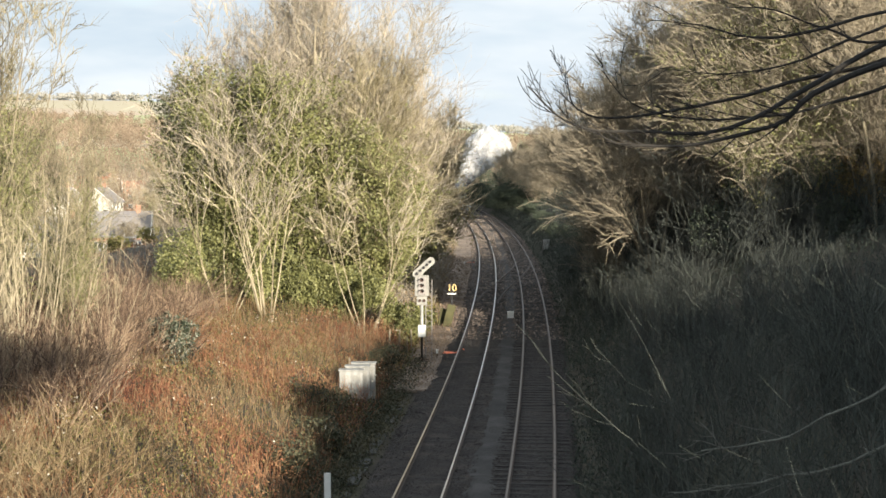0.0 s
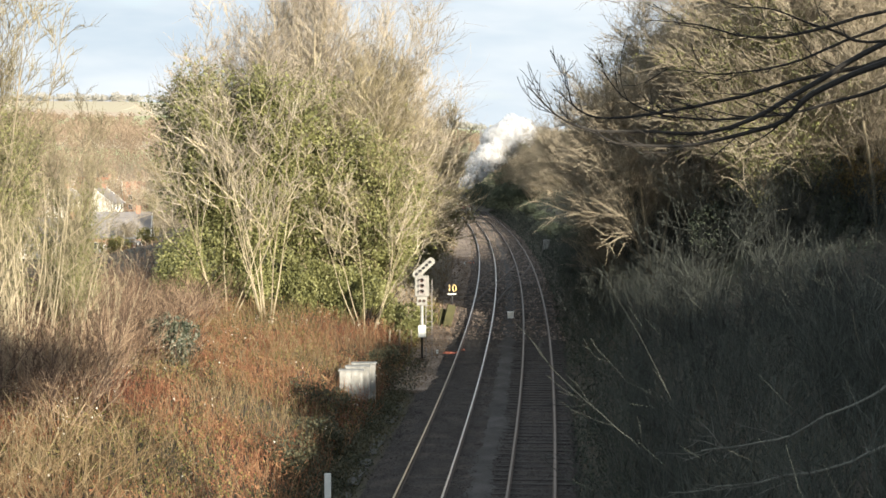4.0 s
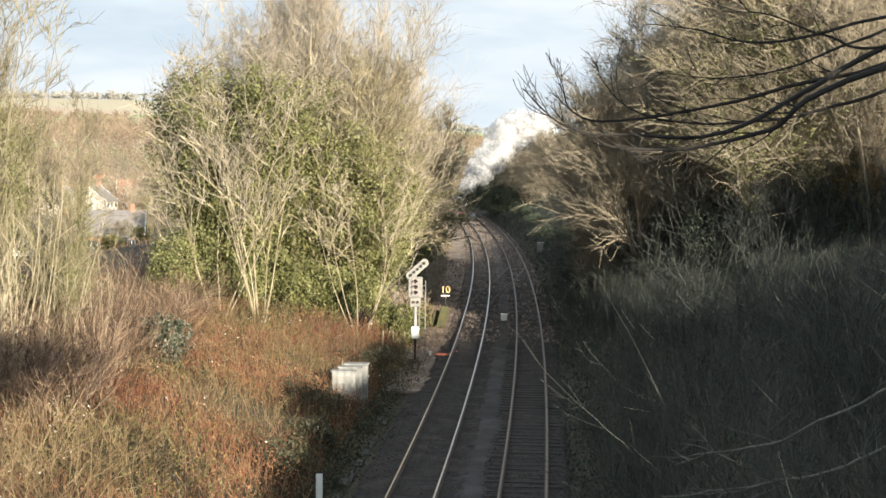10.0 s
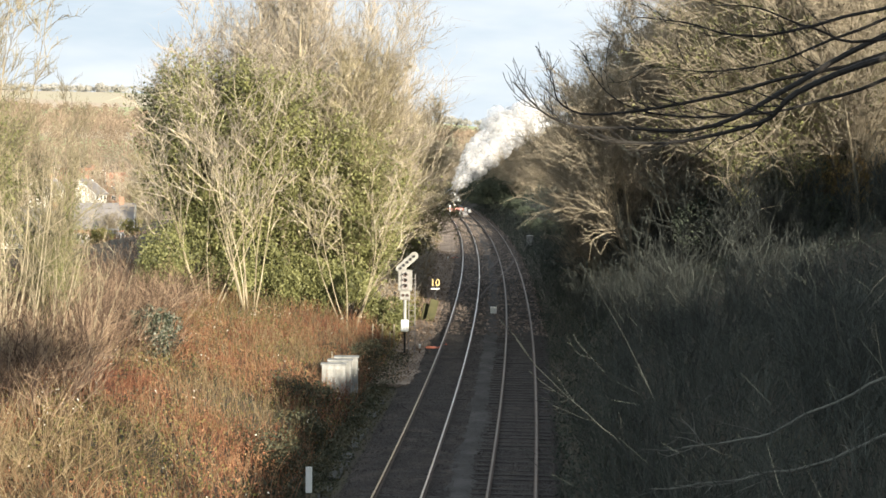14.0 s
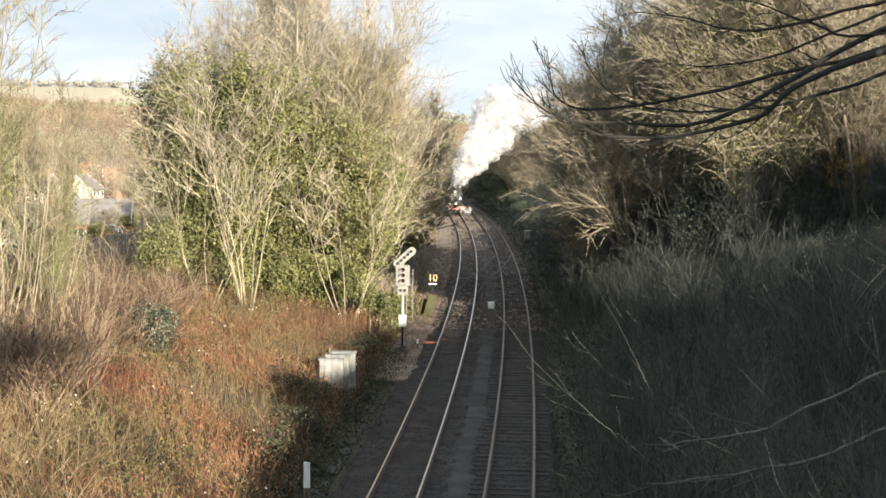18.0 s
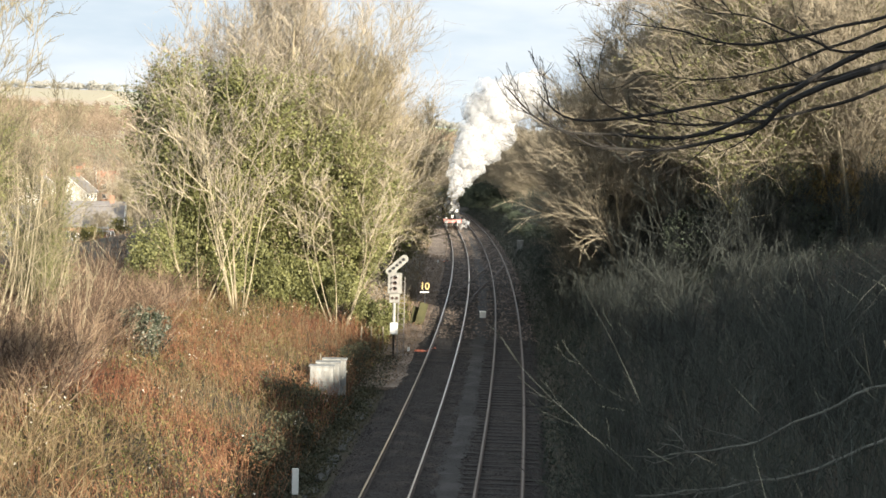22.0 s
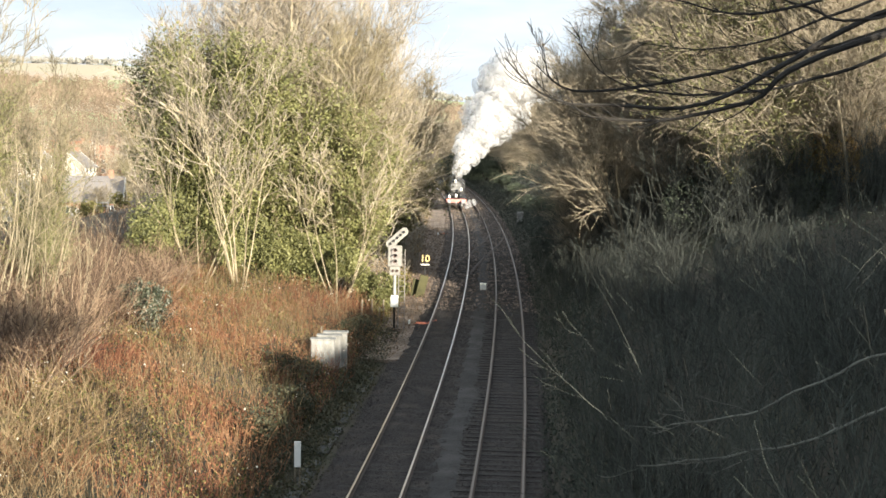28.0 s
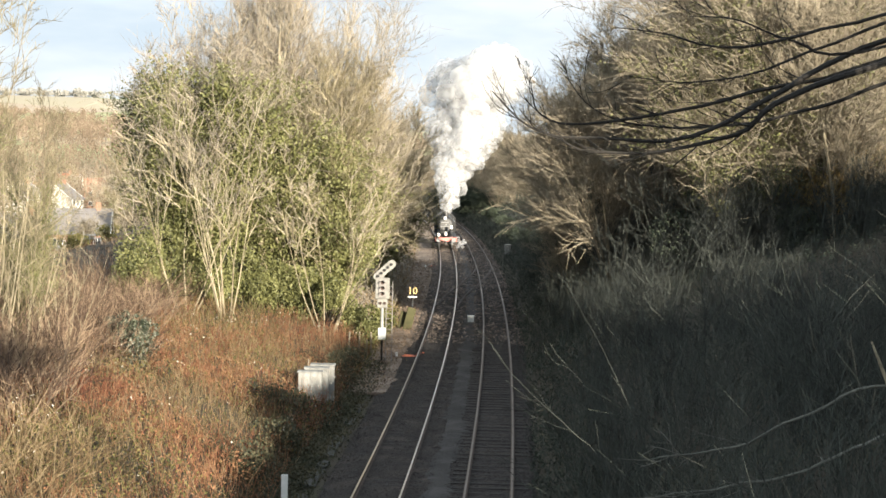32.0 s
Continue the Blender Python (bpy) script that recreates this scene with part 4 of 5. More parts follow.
def build_signal():
    x, y = -1.1, 75.0
    s = thing("railway_signal", x, y, -0.12, "white colour light signal with a slanted route indicator, on a post", "signal")
    # shade over the foot of the post, painted as a darker length
    bm = bmesh.new()
    rod(bm, (0, 0, 0), (0, 0, 1.3), 0.055, sides=12)
    part("shaded_lower_post", bm, M_BARK_SHADED, s, "lower post darkened as shaded")
    bm = bmesh.new()
    rod(bm, (0, 0, 1.3), (0, 0, 4.6), 0.085, sides=14)
    part("post", bm, M_WEATHERED, s)
    bm = bmesh.new()
    box(bm, -0.2, 0.2, -0.22, 0.1, 1.3, 1.9, 0.03)
    part("junction_box", bm, M_WHITE, s, "white painted box")
    bm = bmesh.new()
    box(bm, -0.27, 0.27, -0.12, 0.06, 2.95, 3.42, 0.02)
    sub = part("subsidiary_signal", bm, M_GREYPAINT, s)
    for dx in (-0.1, 0.12):
        bm = bmesh.new()
        rod(bm, (dx, -0.2, 3.2), (dx, -0.115, 3.2), 0.075, sides=14)
        part("lens", bm, M_LENS, sub)
    bm = bmesh.new()
    box(bm, -0.37, 0.37, -0.2, -0.12, 3.42, 4.52, 0.03)
    part("backboard", bm, M_GREYPAINT, s, "pale grey backboard")
    bm = bmesh.new()
    box(bm, -0.2, 0.2, -0.245, -0.195, 3.5, 4.42, 0.02)
    pn = part("lamp_panel", bm, M_PANEL, s, "dark lamp panel")
    for k in range(3):
        z = 3.68 + 0.29 * k
        bm = bmesh.new()
        rod(bm, (0, -0.262, z), (0, -0.24, z), 0.085, sides=18)
        part("lens", bm, M_LENS, pn, "dark lens")
        bm = bmesh.new()
        for i in range(9):
            a0, a1 = math.pi * i / 9, math.pi * (i + 1) / 9
            q = [bm.verts.new(p) for p in ((0.13 * math.cos(a0), -0.25, z + 0.13 * math.sin(a0)), (0.13 * math.cos(a1), -0.25, z + 0.13 * math.sin(a1)),
                                           (0.13 * math.cos(a1), -0.45, z + 0.12 * math.sin(a1)), (0.13 * math.cos(a0), -0.45, z + 0.12 * math.sin(a0)))]
            bm.faces.new(q)
        bmesh.ops.solidify(bm, geom=bm.faces[:], thickness=0.01)
        part("hood", bm, M_GREYPAINT, pn)
    m = pose(0.1, -0.16, 4.92, 0, -42, 0)
    bm = bmesh.new()
    pill(bm, 1.4, 0.42, 0.06, m)
    ft = part("route_indicator", bm, M_GREYPAINT, s, "slanted pale plate with five dark lamps")
    for k in range(5):
        c = m @ Vector((-0.46 + 0.23 * k, 0, 0))
        bm = bmesh.new()
        rod(bm, c + Vector((0, -0.12, 0)), c + Vector((0, -0.02, 0)), 0.075, sides=14)
        part("lamp", bm, M_BLACK, ft)
    # ladder behind the post
    for dx in (0.2, 0.52):
        bm = bmesh.new()
        rod(bm, (dx, 0.25, 0.1), (dx, 0.12, 4.3), 0.022, sides=8)
        part("ladder_rail", bm, M_PANEL, s)
    for k in range(14):
        z = 0.4 + 0.28 * k
        bm = bmesh.new()
        rod(bm, (0.2, 0.25 - 0.031 * z, z), (0.52, 0.25 - 0.031 * z, z), 0.012, sides=6)
        part("rung", bm, M_PANEL, s)


build_signal()


def build_speed_sign():
    s = thing("speed_sign", 0.62, 100.5, -0.3, "cut-out yellow speed sign reading 10 beside the track", "sign")
    cu = bpy.data.curves.new("digits", "FONT")
    cu.body, cu.size, cu.extrude, cu.offset = "10", 0.68, 0.012, 0.004
    cu.align_x = "CENTER"
    tmp = new("digits_curve", cu)
    me = bpy.data.meshes.new_from_object(tmp.evaluated_get(bpy.context.evaluated_depsgraph_get()))
    bpy.data.objects.remove(tmp)
    me.materials.clear()
    me.materials.append(M_YELLOW)
    d = hang("digits", me, s, "yellow numerals 10")
    d.matrix_basis = pose(0, -0.05, 1.42, 90, 0, 0)
    bm = bmesh.new()
    box(bm, -0.3, 0.3, -0.06, -0.02, 1.18, 1.26)
    part("crossbar", bm, M_WHITE, s)
    bm = bmesh.new()
    rod(bm, (0, 0.02, 0), (0, 0.02, 1.98), 0.035, sides=10)
    part("post", bm, M_BLACK, s)


build_speed_sign()


def cabinet(x, y, w, d, h, label, turn=0):
    c = thing("equipment_cabinet", x, y, ground_z(x, y) - 0.02, label, "cabinet", "lineside cabinets", turn=turn)
    bm = bmesh.new()
    box(bm, -w / 2, w / 2, -d / 2, d / 2, 0.12, h, 0.015)
    part("body", bm, M_WEATHERED, c)
    bm = bmesh.new()
    box(bm, -w / 2 - 0.05, w / 2 + 0.05, -d / 2 - 0.05, d / 2 + 0.05, h, h + 0.05, 0.015)
    part("roof", bm, M_WEATHERED, c)
    bm = bmesh.new()
    box(bm, -w / 2 - 0.06, w / 2 + 0.06, -d / 2 - 0.06, d / 2 + 0.06, -0.15, 0.12)
    part("plinth", bm, M_CONCRETE, c)
    for k in range(2):
        x0 = -w / 2 + 0.03 + k * (w / 2 - 0.015)
        bm = bmesh.new()
        box(bm, x0, x0 + w / 2 - 0.045, -d / 2 - 0.022, -d / 2 + 0.01, 0.18, h - 0.06, 0.008)
        dr = part("door", bm, M_WEATHERED, c)
        bm = bmesh.new()
        hx = x0 + (w / 2 - 0.12 if k == 0 else 0.05)
        box(bm, hx, hx + 0.03, -d / 2 - 0.05, -d / 2 - 0.02, h * 0.5, h * 0.5 + 0.14)
        part("handle", bm, M_STEEL, dr)
        for q in range(4):
            bm = bmesh.new()
            zz = h - 0.2 - q * 0.05
            box(bm, x0 + 0.07, x0 + w / 2 - 0.12, -d / 2 - 0.034, -d / 2 - 0.02, zz, zz + 0.025)
            part("louvre", bm, M_GREYPAINT, dr)


cabinet(-3.45, 62.6, 1.0, 0.46, 1.72, "tall weathered white equipment cabinet on the bank")
cabinet(-3.68, 62.0, 1.0, 0.46, 1.58, "weathered white equipment cabinet before a taller one")
cabinet(-3.92, 61.4, 1.0, 0.46, 1.42, "low weathered white equipment cabinet in the row")
cabinet(11.0, 154, 0.65, 0.5, 1.15, "small pale cabinet at the foot of the shady bank")


def small_things():
    # marker post with a white board
    p = thing("marker_post", -3.5, 43.3, ground_z(-3.5, 43.3), "white painted marker board on two thin legs", "marker post", turn=3)
    bm = bmesh.new()
    box(bm, -0.1, 0.1, -0.02, 0.02, 0.62, 1.42, 0.01)
    part("board", bm, M_WHITE, p, "white board")
    for s in (-1, 1):
        bm = bmesh.new()
        box(bm, s * 0.075 - 0.025, s * 0.075 + 0.025, 0.02, 0.05, -0.1, 1.38)
        part("leg", bm, M_OLDWOOD, p)
    # white box between the tracks
    b = thing("trackside_box", 4.45, 95.0, -0.24, "small white box standing between the tracks", "equipment box")
    bm = bmesh.new()
    box(bm, -0.2, 0.2, -0.15, 0.15, 0.1, 0.5, 0.015)
    part("body", bm, M_WHITE, b)
    bm = bmesh.new()
    box(bm, -0.23, 0.23, -0.18, 0.18, 0.5, 0.53, 0.008)
    part("lid", bm, M_WHITE, b)
    for s in (-1, 1):
        bm = bmesh.new()
        box(bm, s * 0.15 - 0.02, s * 0.15 + 0.02, -0.1, 0.1, -0.05, 0.1)
        part("foot", bm, M_STEEL, b)
    # orange sacks and a white peg by the ballast
    rng = random.Random(3)
    for x, y, r in ((0.32, 78.4, 0.34), (2.7, 143.2, 0.3), (0.9, 79.6, 0.2)):
        t = thing("orange_bag", x, y, ground_z(x, y) + 0.1, "crumpled orange plastic bag on the ground", "bag", "orange bags")
        bm = bmesh.new()
        bmesh.ops.create_icosphere(bm, subdivisions=3, radius=r)
        for v in bm.verts:
            v.co = Vector((v.co.x * 1.25, v.co.y, v.co.z * 0.5)) * (1 + 0.3 * noise.noise(v.co * 6 + Vector((x, y, 0))))
        part("sack", bm, M_ORANGE, t)
        bm = bmesh.new()
        rod(bm, (r * 1.0, 0, 0.05), (r * 1.35, 0, 0.12), 0.05, 0.09, 8)
        part("knot", bm, M_ORANGE, t)
    for x, y in ((-0.32, 78.2), (2.1, 141.5)):
        t = thing("white_peg", x, y, ground_z(x, y), "short white marker peg in the ground", "peg", "white pegs")
        bm = bmesh.new()
        box(bm, -0.06, 0.06, -0.05, 0.05, -0.1, 0.42, 0.01)
        part("peg", bm, M_WHITE, t)
    # old stakes near the signal, and a pole behind the cabinets
    for x, y, h in ((-2.35, 77.6, 1.4), (-1.95, 77.8, 1.15), (-1.7, 78.3, 1.5), (-2.9, 77.2, 1.2), (-4.3, 66.6, 0.95)):
        t = thing("wooden_stake", x, y, ground_z(x, y), "weathered wooden stake in the undergrowth", "stake", "old fence stakes", turn=rng.uniform(0, 90))
        bm = bmesh.new()
        rod(bm, (0, 0, -0.2), (rng.uniform(-0.08, 0.08), 0, h), 0.05, 0.04, 7)
        part("stake", bm, M_OLDWOOD, t)
    # leaning mossy boards
    for k, (x, y, ln) in enumerate(((0.15, 90.5, 1.7), (-0.15, 90.9, 1.4))):
        t = thing("leaning_board", x, y, ground_z(x, y) - 0.1, "mossy old board leaning beside the track", "board", "leaning boards", turn=20 + 15 * k)
        bm = bmesh.new()
        box(bm, -0.28, 0.28, -0.04, 0.04, 0, ln, 0.015)
        o = part("board", bm, M_MOSS, t)
        o.matrix_basis = pose(0, 0, 0, -8, 18, 0)
    # concrete cable trough along the ballast
    tr = thing("cable_trough", 0, 0, 0, "row of grey concrete trough lids beside the ballast", "cable trough", kind="structure")
    bm = bmesh.new()
    box(bm, -0.2, 0.2, -0.48, 0.48, 0, 0.1, 0.015)
    me = None
    for k in range(34):
        y = 30 + k * 1.0
        if k in (4, 9, 10, 17, 22, 27, 28, 31):
            continue
        s = -5.716e-4 * (y - 185.8)
        m = pose(line_x(y) - 2.5 + rng.uniform(-0.02, 0.02), y, -0.35 + rng.uniform(-0.04, 0.03), rng.uniform(-2, 2), rng.uniform(-5, 5), rng.uniform(-4, 4) - math.degrees(math.atan(s)))
        if me is None:
            o = part("trough_lid", bm, M_CONCRETE, tr)
            me = o.data
        else:
            o = hang("trough_lid", me, tr)
        o.matrix_basis = m


small_things()

# ---------------------------------------------------------------- houses below the line
M_BRICK = material("orange brick", [(0.26, 0.125, 0.08), (0.36, 0.2, 0.135)], 1.5, 0.9, 0.4, stretch=(1, 1, 4))
M_RENDER = material("cream render", [(0.55, 0.52, 0.45), (0.7, 0.67, 0.6)], 0.8, 0.9, 0.2)
M_SLATE = material("grey roof tiles", [(0.13, 0.122, 0.12), (0.22, 0.205, 0.2)], 1.2, 0.7, 0.5, stretch=(1, 1, 5))
M_REDTILE = material("red roof tiles", [(0.26, 0.1, 0.06), (0.4, 0.19, 0.12)], 1.2, 0.8, 0.5, stretch=(1, 1, 5))
M_PANE = material("window glass", [(0.03, 0.04, 0.05), (0.08, 0.09, 0.1)], 0.6, 0.08, 0.0)


def house(x, y, w, d, eave, rise, wall, roof, turn, label, gable_front=False):
    h = thing("house", x, y, ground_z(x, y) - 0.3, label, "house", "houses below the railway", turn=turn)
    bm = bmesh.new()
    v = [bm.verts.new(p) for p in ((-w / 2, -d / 2, 0), (w / 2, -d / 2, 0), (w / 2, d / 2, 0), (-w / 2, d / 2, 0),
                                   (-w / 2, -d / 2, eave), (w / 2, -d / 2, eave), (w / 2, d / 2, eave), (-w / 2, d / 2, eave),
                                   (-w / 2, 0, eave + rise), (w / 2, 0, eave + rise))]
    for f in ((0, 1, 5, 4), (2, 3, 7, 6), (1, 2, 6, 9, 5), (3, 0, 4, 8, 7), (3, 2, 1, 0)):
        bm.faces.new([v[i] for i in f])
    part("wall", bm, wall, h)
    bm = bmesh.new()
    for s in (-1, 1):
        e = 0.4
        z0 = eave - rise * e / (d / 2) + 0.02
        p = [(-w / 2 - 0.3, s * (d / 2 + e), z0), (w / 2 + 0.3, s * (d / 2 + e), z0), (w / 2 + 0.3, 0, eave + rise + 0.02), (-w / 2 - 0.3, 0, eave + rise + 0.02)]
        a = [bm.verts.new(q) for q in p]
        b = [bm.verts.new((q[0], q[1], q[2] + 0.14)) for q in p]
        bm.faces.new(a)
        bm.faces.new(b)
        for k in range(4):
            bm.faces.new((a[k], a[(k + 1) % 4], b[(k + 1) % 4], b[k]))
    ro = part("roof", bm, roof, h)
    bm = bmesh.new()
    box(bm, w * 0.28, w * 0.28 + 0.7, -0.35, 0.35, eave + rise - 0.5, eave + rise + 1.0, 0.02)
    part("chimney", bm, M_BRICK, ro)
    for s in (-1, 1):
        for q in (-1, 1):
            bm = bmesh.new()
            a = Vector((s * (w / 2 + 0.31), q * (d / 2 + 0.4), eave - rise * 0.4 / (d / 2) + 0.05))
            rod(bm, a, Vector((s * (w / 2 + 0.31), 0, eave + rise + 0.07)), 0.12, sides=4)
            part("barge_board", bm, M_WHITE, h, "white barge board")
    n = max(2, int(w / 2.6))
    for fl in range(1 if eave < 3.6 else 2):
        for k in range(n):
            cx = -w / 2 + (k + 0.5) * w / n
            for side in (-1, 1):
                bm = bmesh.new()
                yy = side * d / 2
                z = 0.95 + fl * 2.6
                box(bm, cx - 0.62, cx + 0.62, yy - 0.05, yy + 0.05, z, z + 1.25)
                win = part("window", bm, M_WHITE, h, "white window frame")
                for g in (-1, 1):
                    bm = bmesh.new()
                    box(bm, cx + g * 0.29 - 0.25, cx + g * 0.29 + 0.25, yy - 0.06, yy + 0.06, z + 0.08, z + 1.17)
                    part("pane", bm, M_PANE, win)
    return h


house(-47.5, 212, 9, 8, 3.0, 3.2, M_BRICK, M_SLATE, 8, "orange brick bungalow with a grey tiled roof below the railway")
house(-60, 222, 11, 8, 3.0, 3.2, M_RENDER, M_SLATE, -12, "cream bungalow with a grey tiled roof below the railway")
house(-78, 330, 8, 8, 5.2, 3.2, M_RENDER, M_SLATE, 84, "pale two-storey house with white barge boards")
house(-89, 338, 9, 8, 5.2, 3.0, M_RENDER, M_SLATE, 76, "pale house with a grey roof among bare trees")
house(-82, 395, 10, 8, 5.2, 3.0, M_BRICK, M_REDTILE, 15, "brick house with a red tiled roof among trees")
house(-100, 420, 12, 8, 5.2, 3.2, M_BRICK, M_REDTILE, -8, "long brick house with a red tiled roof")
house(-72, 440, 10, 8, 5.2, 3.2, M_RENDER, M_REDTILE, 30, "cream house with a red tiled roof among trees")


def garden_fence():
    f = thing("garden_fence", -42.5, 203, ground_z(-42.5, 203) + 0.4, "white garden fence of posts and rails", "fence")
    for k in range(6):
        bm = bmesh.new()
        box(bm, k * 0.8 - 2.3, k * 0.8 - 2.18, -0.05, 0.05, -0.2, 1.1 if k % 2 else 1.5)
        part("post", bm, M_WEATHERED, f)
    for z in (0.4, 0.85):
        bm = bmesh.new()
        box(bm, -2.3, 2.0, -0.03, 0.03, z, z + 0.25)
        part("rail", bm, M_WEATHERED, f)
    g = thing("greenhouse", -50, 203, ground_z(-50, 203), "low white framed greenhouse in a garden", "greenhouse")
    bm = bmesh.new()
    box(bm, -2.6, 2.6, -1.2, 1.2, 0.0, 1.6, 0.03)
    part("base", bm, M_GREYPAINT, g, "low rendered base")
    for k in range(7):
        bm = bmesh.new()
        x = -2.55 + k * 0.85
        rod(bm, (x, -1.25, 1.6), (x, 0, 2.4), 0.05, sides=5)
        rod(bm, (x, 1.25, 1.6), (x, 0, 2.4), 0.05, sides=5)
        part("glazing_bar", bm, M_WHITE, g)
    for s in (-1, 1):
        bm = bmesh.new()
        q = [bm.verts.new(p) for p in ((-2.55, s * 1.25, 1.6), (2.55, s * 1.25, 1.6), (2.55, 0, 2.4), (-2.55, 0, 2.4))]
        bm.faces.new(q)
        bmesh.ops.solidify(bm, geom=bm.faces[:], thickness=0.01)
        part("glass_roof", bm, M_PANE, g)


garden_fence()
for x, y, r, h, k in ((-43.6, 192, 1.7, 2.6, 131), (-47.5, 190, 1.9, 2.4, 132), (-40.2, 196, 1.5, 2.8, 133), (-51.5, 193, 1.6, 2.8, 134), (-45.2, 206, 1.2, 3.4, 135)):
    bush(x, y, k, r, h, 1500, M_OLIVE, "olive garden shrub below the railway", 0.2)

cover("garden_scrub", "brown rough grass and scrub on the slope below the line", M_THICKET, 3200, lambda r: (r.uniform(-58, -17), r.uniform(86, 204)), 0.3, 0.9, 99, 0.03, 0.35, 4, sway=0.2)
for x, y, k, s in ((-44.5, 205.2, 20, 0.32), (-53, 205, 200, 0.5), (-39.5, 206.5, 300, 0.4), (-36.5, 204, 70, 0.5)):
    again(shade_a, x, y, k, size=s)
for x, y, k, s in ((-41, 200, 20, 0.5), (-45, 200.5, 140, 0.55), (-50, 200, 250, 0.6), (-47.5, 199, 80, 0.5)):
    again(bare_b, x, y, k, size=s)
# bare trees among the houses and woods on the far slopes
for i in range(34):
    rng = random.Random(700 + i)
    y = rng.uniform(225, 430)
    x = -(0.165 + 0.17 * rng.random()) * y
    again(olive if i % 4 == 0 else bare_a if i % 2 else bare_b, x, y, rng.uniform(0, 360), size=rng.uniform(0.7, 1.0))


# pale grey stands in for haze over the distant woods
M_RIDGE_HAZE = material("distant woods paled for haze", [(0.22, 0.22, 0.2), (0.32, 0.31, 0.28)], 0.01, 0.95, 0, vary=0.3)


def crowns(name, label, mat, n, area, seed, wide, high, size, leaves):
    """Rounded heads of far trees, each a loose cloud of twig tufts, joined as one mass."""
    rng = random.Random(seed)
    v, f = [], []
    for _ in range(n):
        x, y = area(rng)
        h, w = high * rng.uniform(0.6, 1.1), wide * rng.uniform(0.6, 1.2)
        z = ground_z(x, y)
        tube(v, f, [Vector((x, y, z)), Vector((x, y, z + h * 0.7))], [size * 0.2, size * 0.1], 3)
        for _ in range(leaves):
            q = Vector((rng.gauss(0, 1), rng.gauss(0, 1), rng.gauss(0, 1))).normalized() * rng.random() ** 0.4
            leaf(v, f, rng, Vector((x + q.x * w, y + q.y * w, z + h * (0.58 + 0.42 * q.z))), size * max(1.0, y / 480 if y < 2000 else 1.0), 0.2)
    return tagged(new(name, mesh_of(name, v, f, mat)), label, "woods", kind="stuff")


def far_area(rng):
    y = 275 + 1230 * rng.random() ** 1.25
    c = rng.random()
    k = rng.uniform(-0.33, -0.17) if c < 0.6 else rng.uniform(-0.42, 0.16) if c < 0.75 or y < 420 else rng.uniform(-0.03, 0.1)
    while y < 335 and (k > -0.1 or -0.275 < k < -0.2):
        k = rng.uniform(-0.42, -0.1)
    return k * y, y


crowns("far_woods", "brown bare woods on the slopes beyond the town", M_FARWOOD, 3000, far_area, 81, 4.2, 11, 0.42, 62)
crowns("ridge_woods", "line of woods along the hill's top, paled for haze", M_RIDGE_HAZE, 700, lambda r: (r.uniform(-1100, 500), r.uniform(2150, 2300)), 82, 9, 13, 3.0, 40)

# ---------------------------------------------------------------- branches close to the bridge
def spline(pts, n=4):
    """A smooth line through the given points."""
    q = [Vector(v) for v in pts]
    q = [q[0] * 2 - q[1]] + q + [q[-1] * 2 - q[-2]]
    out = []
    for i in range(1, len(q) - 2):
        a, b, c, d = q[i - 1:i + 3]
        for k in range(n):
            u = k / n
            out.append(0.5 * (2 * b + (c - a) * u + (2 * a - 5 * b + 4 * c - d) * u * u + (3 * b - a - 3 * c + d) * u ** 3))
    return out + [q[-2]]


def shoots(v, f, rng, pts, r, side, ln, up, sub, thin=0.0035, low=2):
    """Side shoots along a limb that bend upwards, with finer ones on them."""
    n = len(pts) - 1
    for _ in range(side):
        i = rng.randrange(low, n)
        p = pts[i].lerp(pts[i + 1], rng.random())
        d = (pts[i] - pts[i - 1]).normalized()
        w = (d + Vector((rng.gauss(0, 0.3), rng.gauss(0, 0.5), rng.gauss(0.1, 0.4)))).normalized()
        q = wander(rng, p, w, ln * rng.uniform(0.4, 1.2), 7, up, 0.09)
        rr = r * 0.32 * (1 - 0.6 * i / n)
        tube(v, f, q, [max(rr * (1 - 0.8 * j / 7), thin) for j in range(8)], 4)
        for _ in range(sub):
            j = rng.randrange(1, 7)
            tube(v, f, wander(rng, q[j], side_way(rng, (q[j + 1] - q[j]).normalized(), rng.uniform(0.4, 0.9)), ln * rng.uniform(0.12, 0.45), 4, up * 1.2, 0.1),
                 [thin * 1.2, thin * 1.1, thin, thin * 0.8, thin * 0.5], 3)


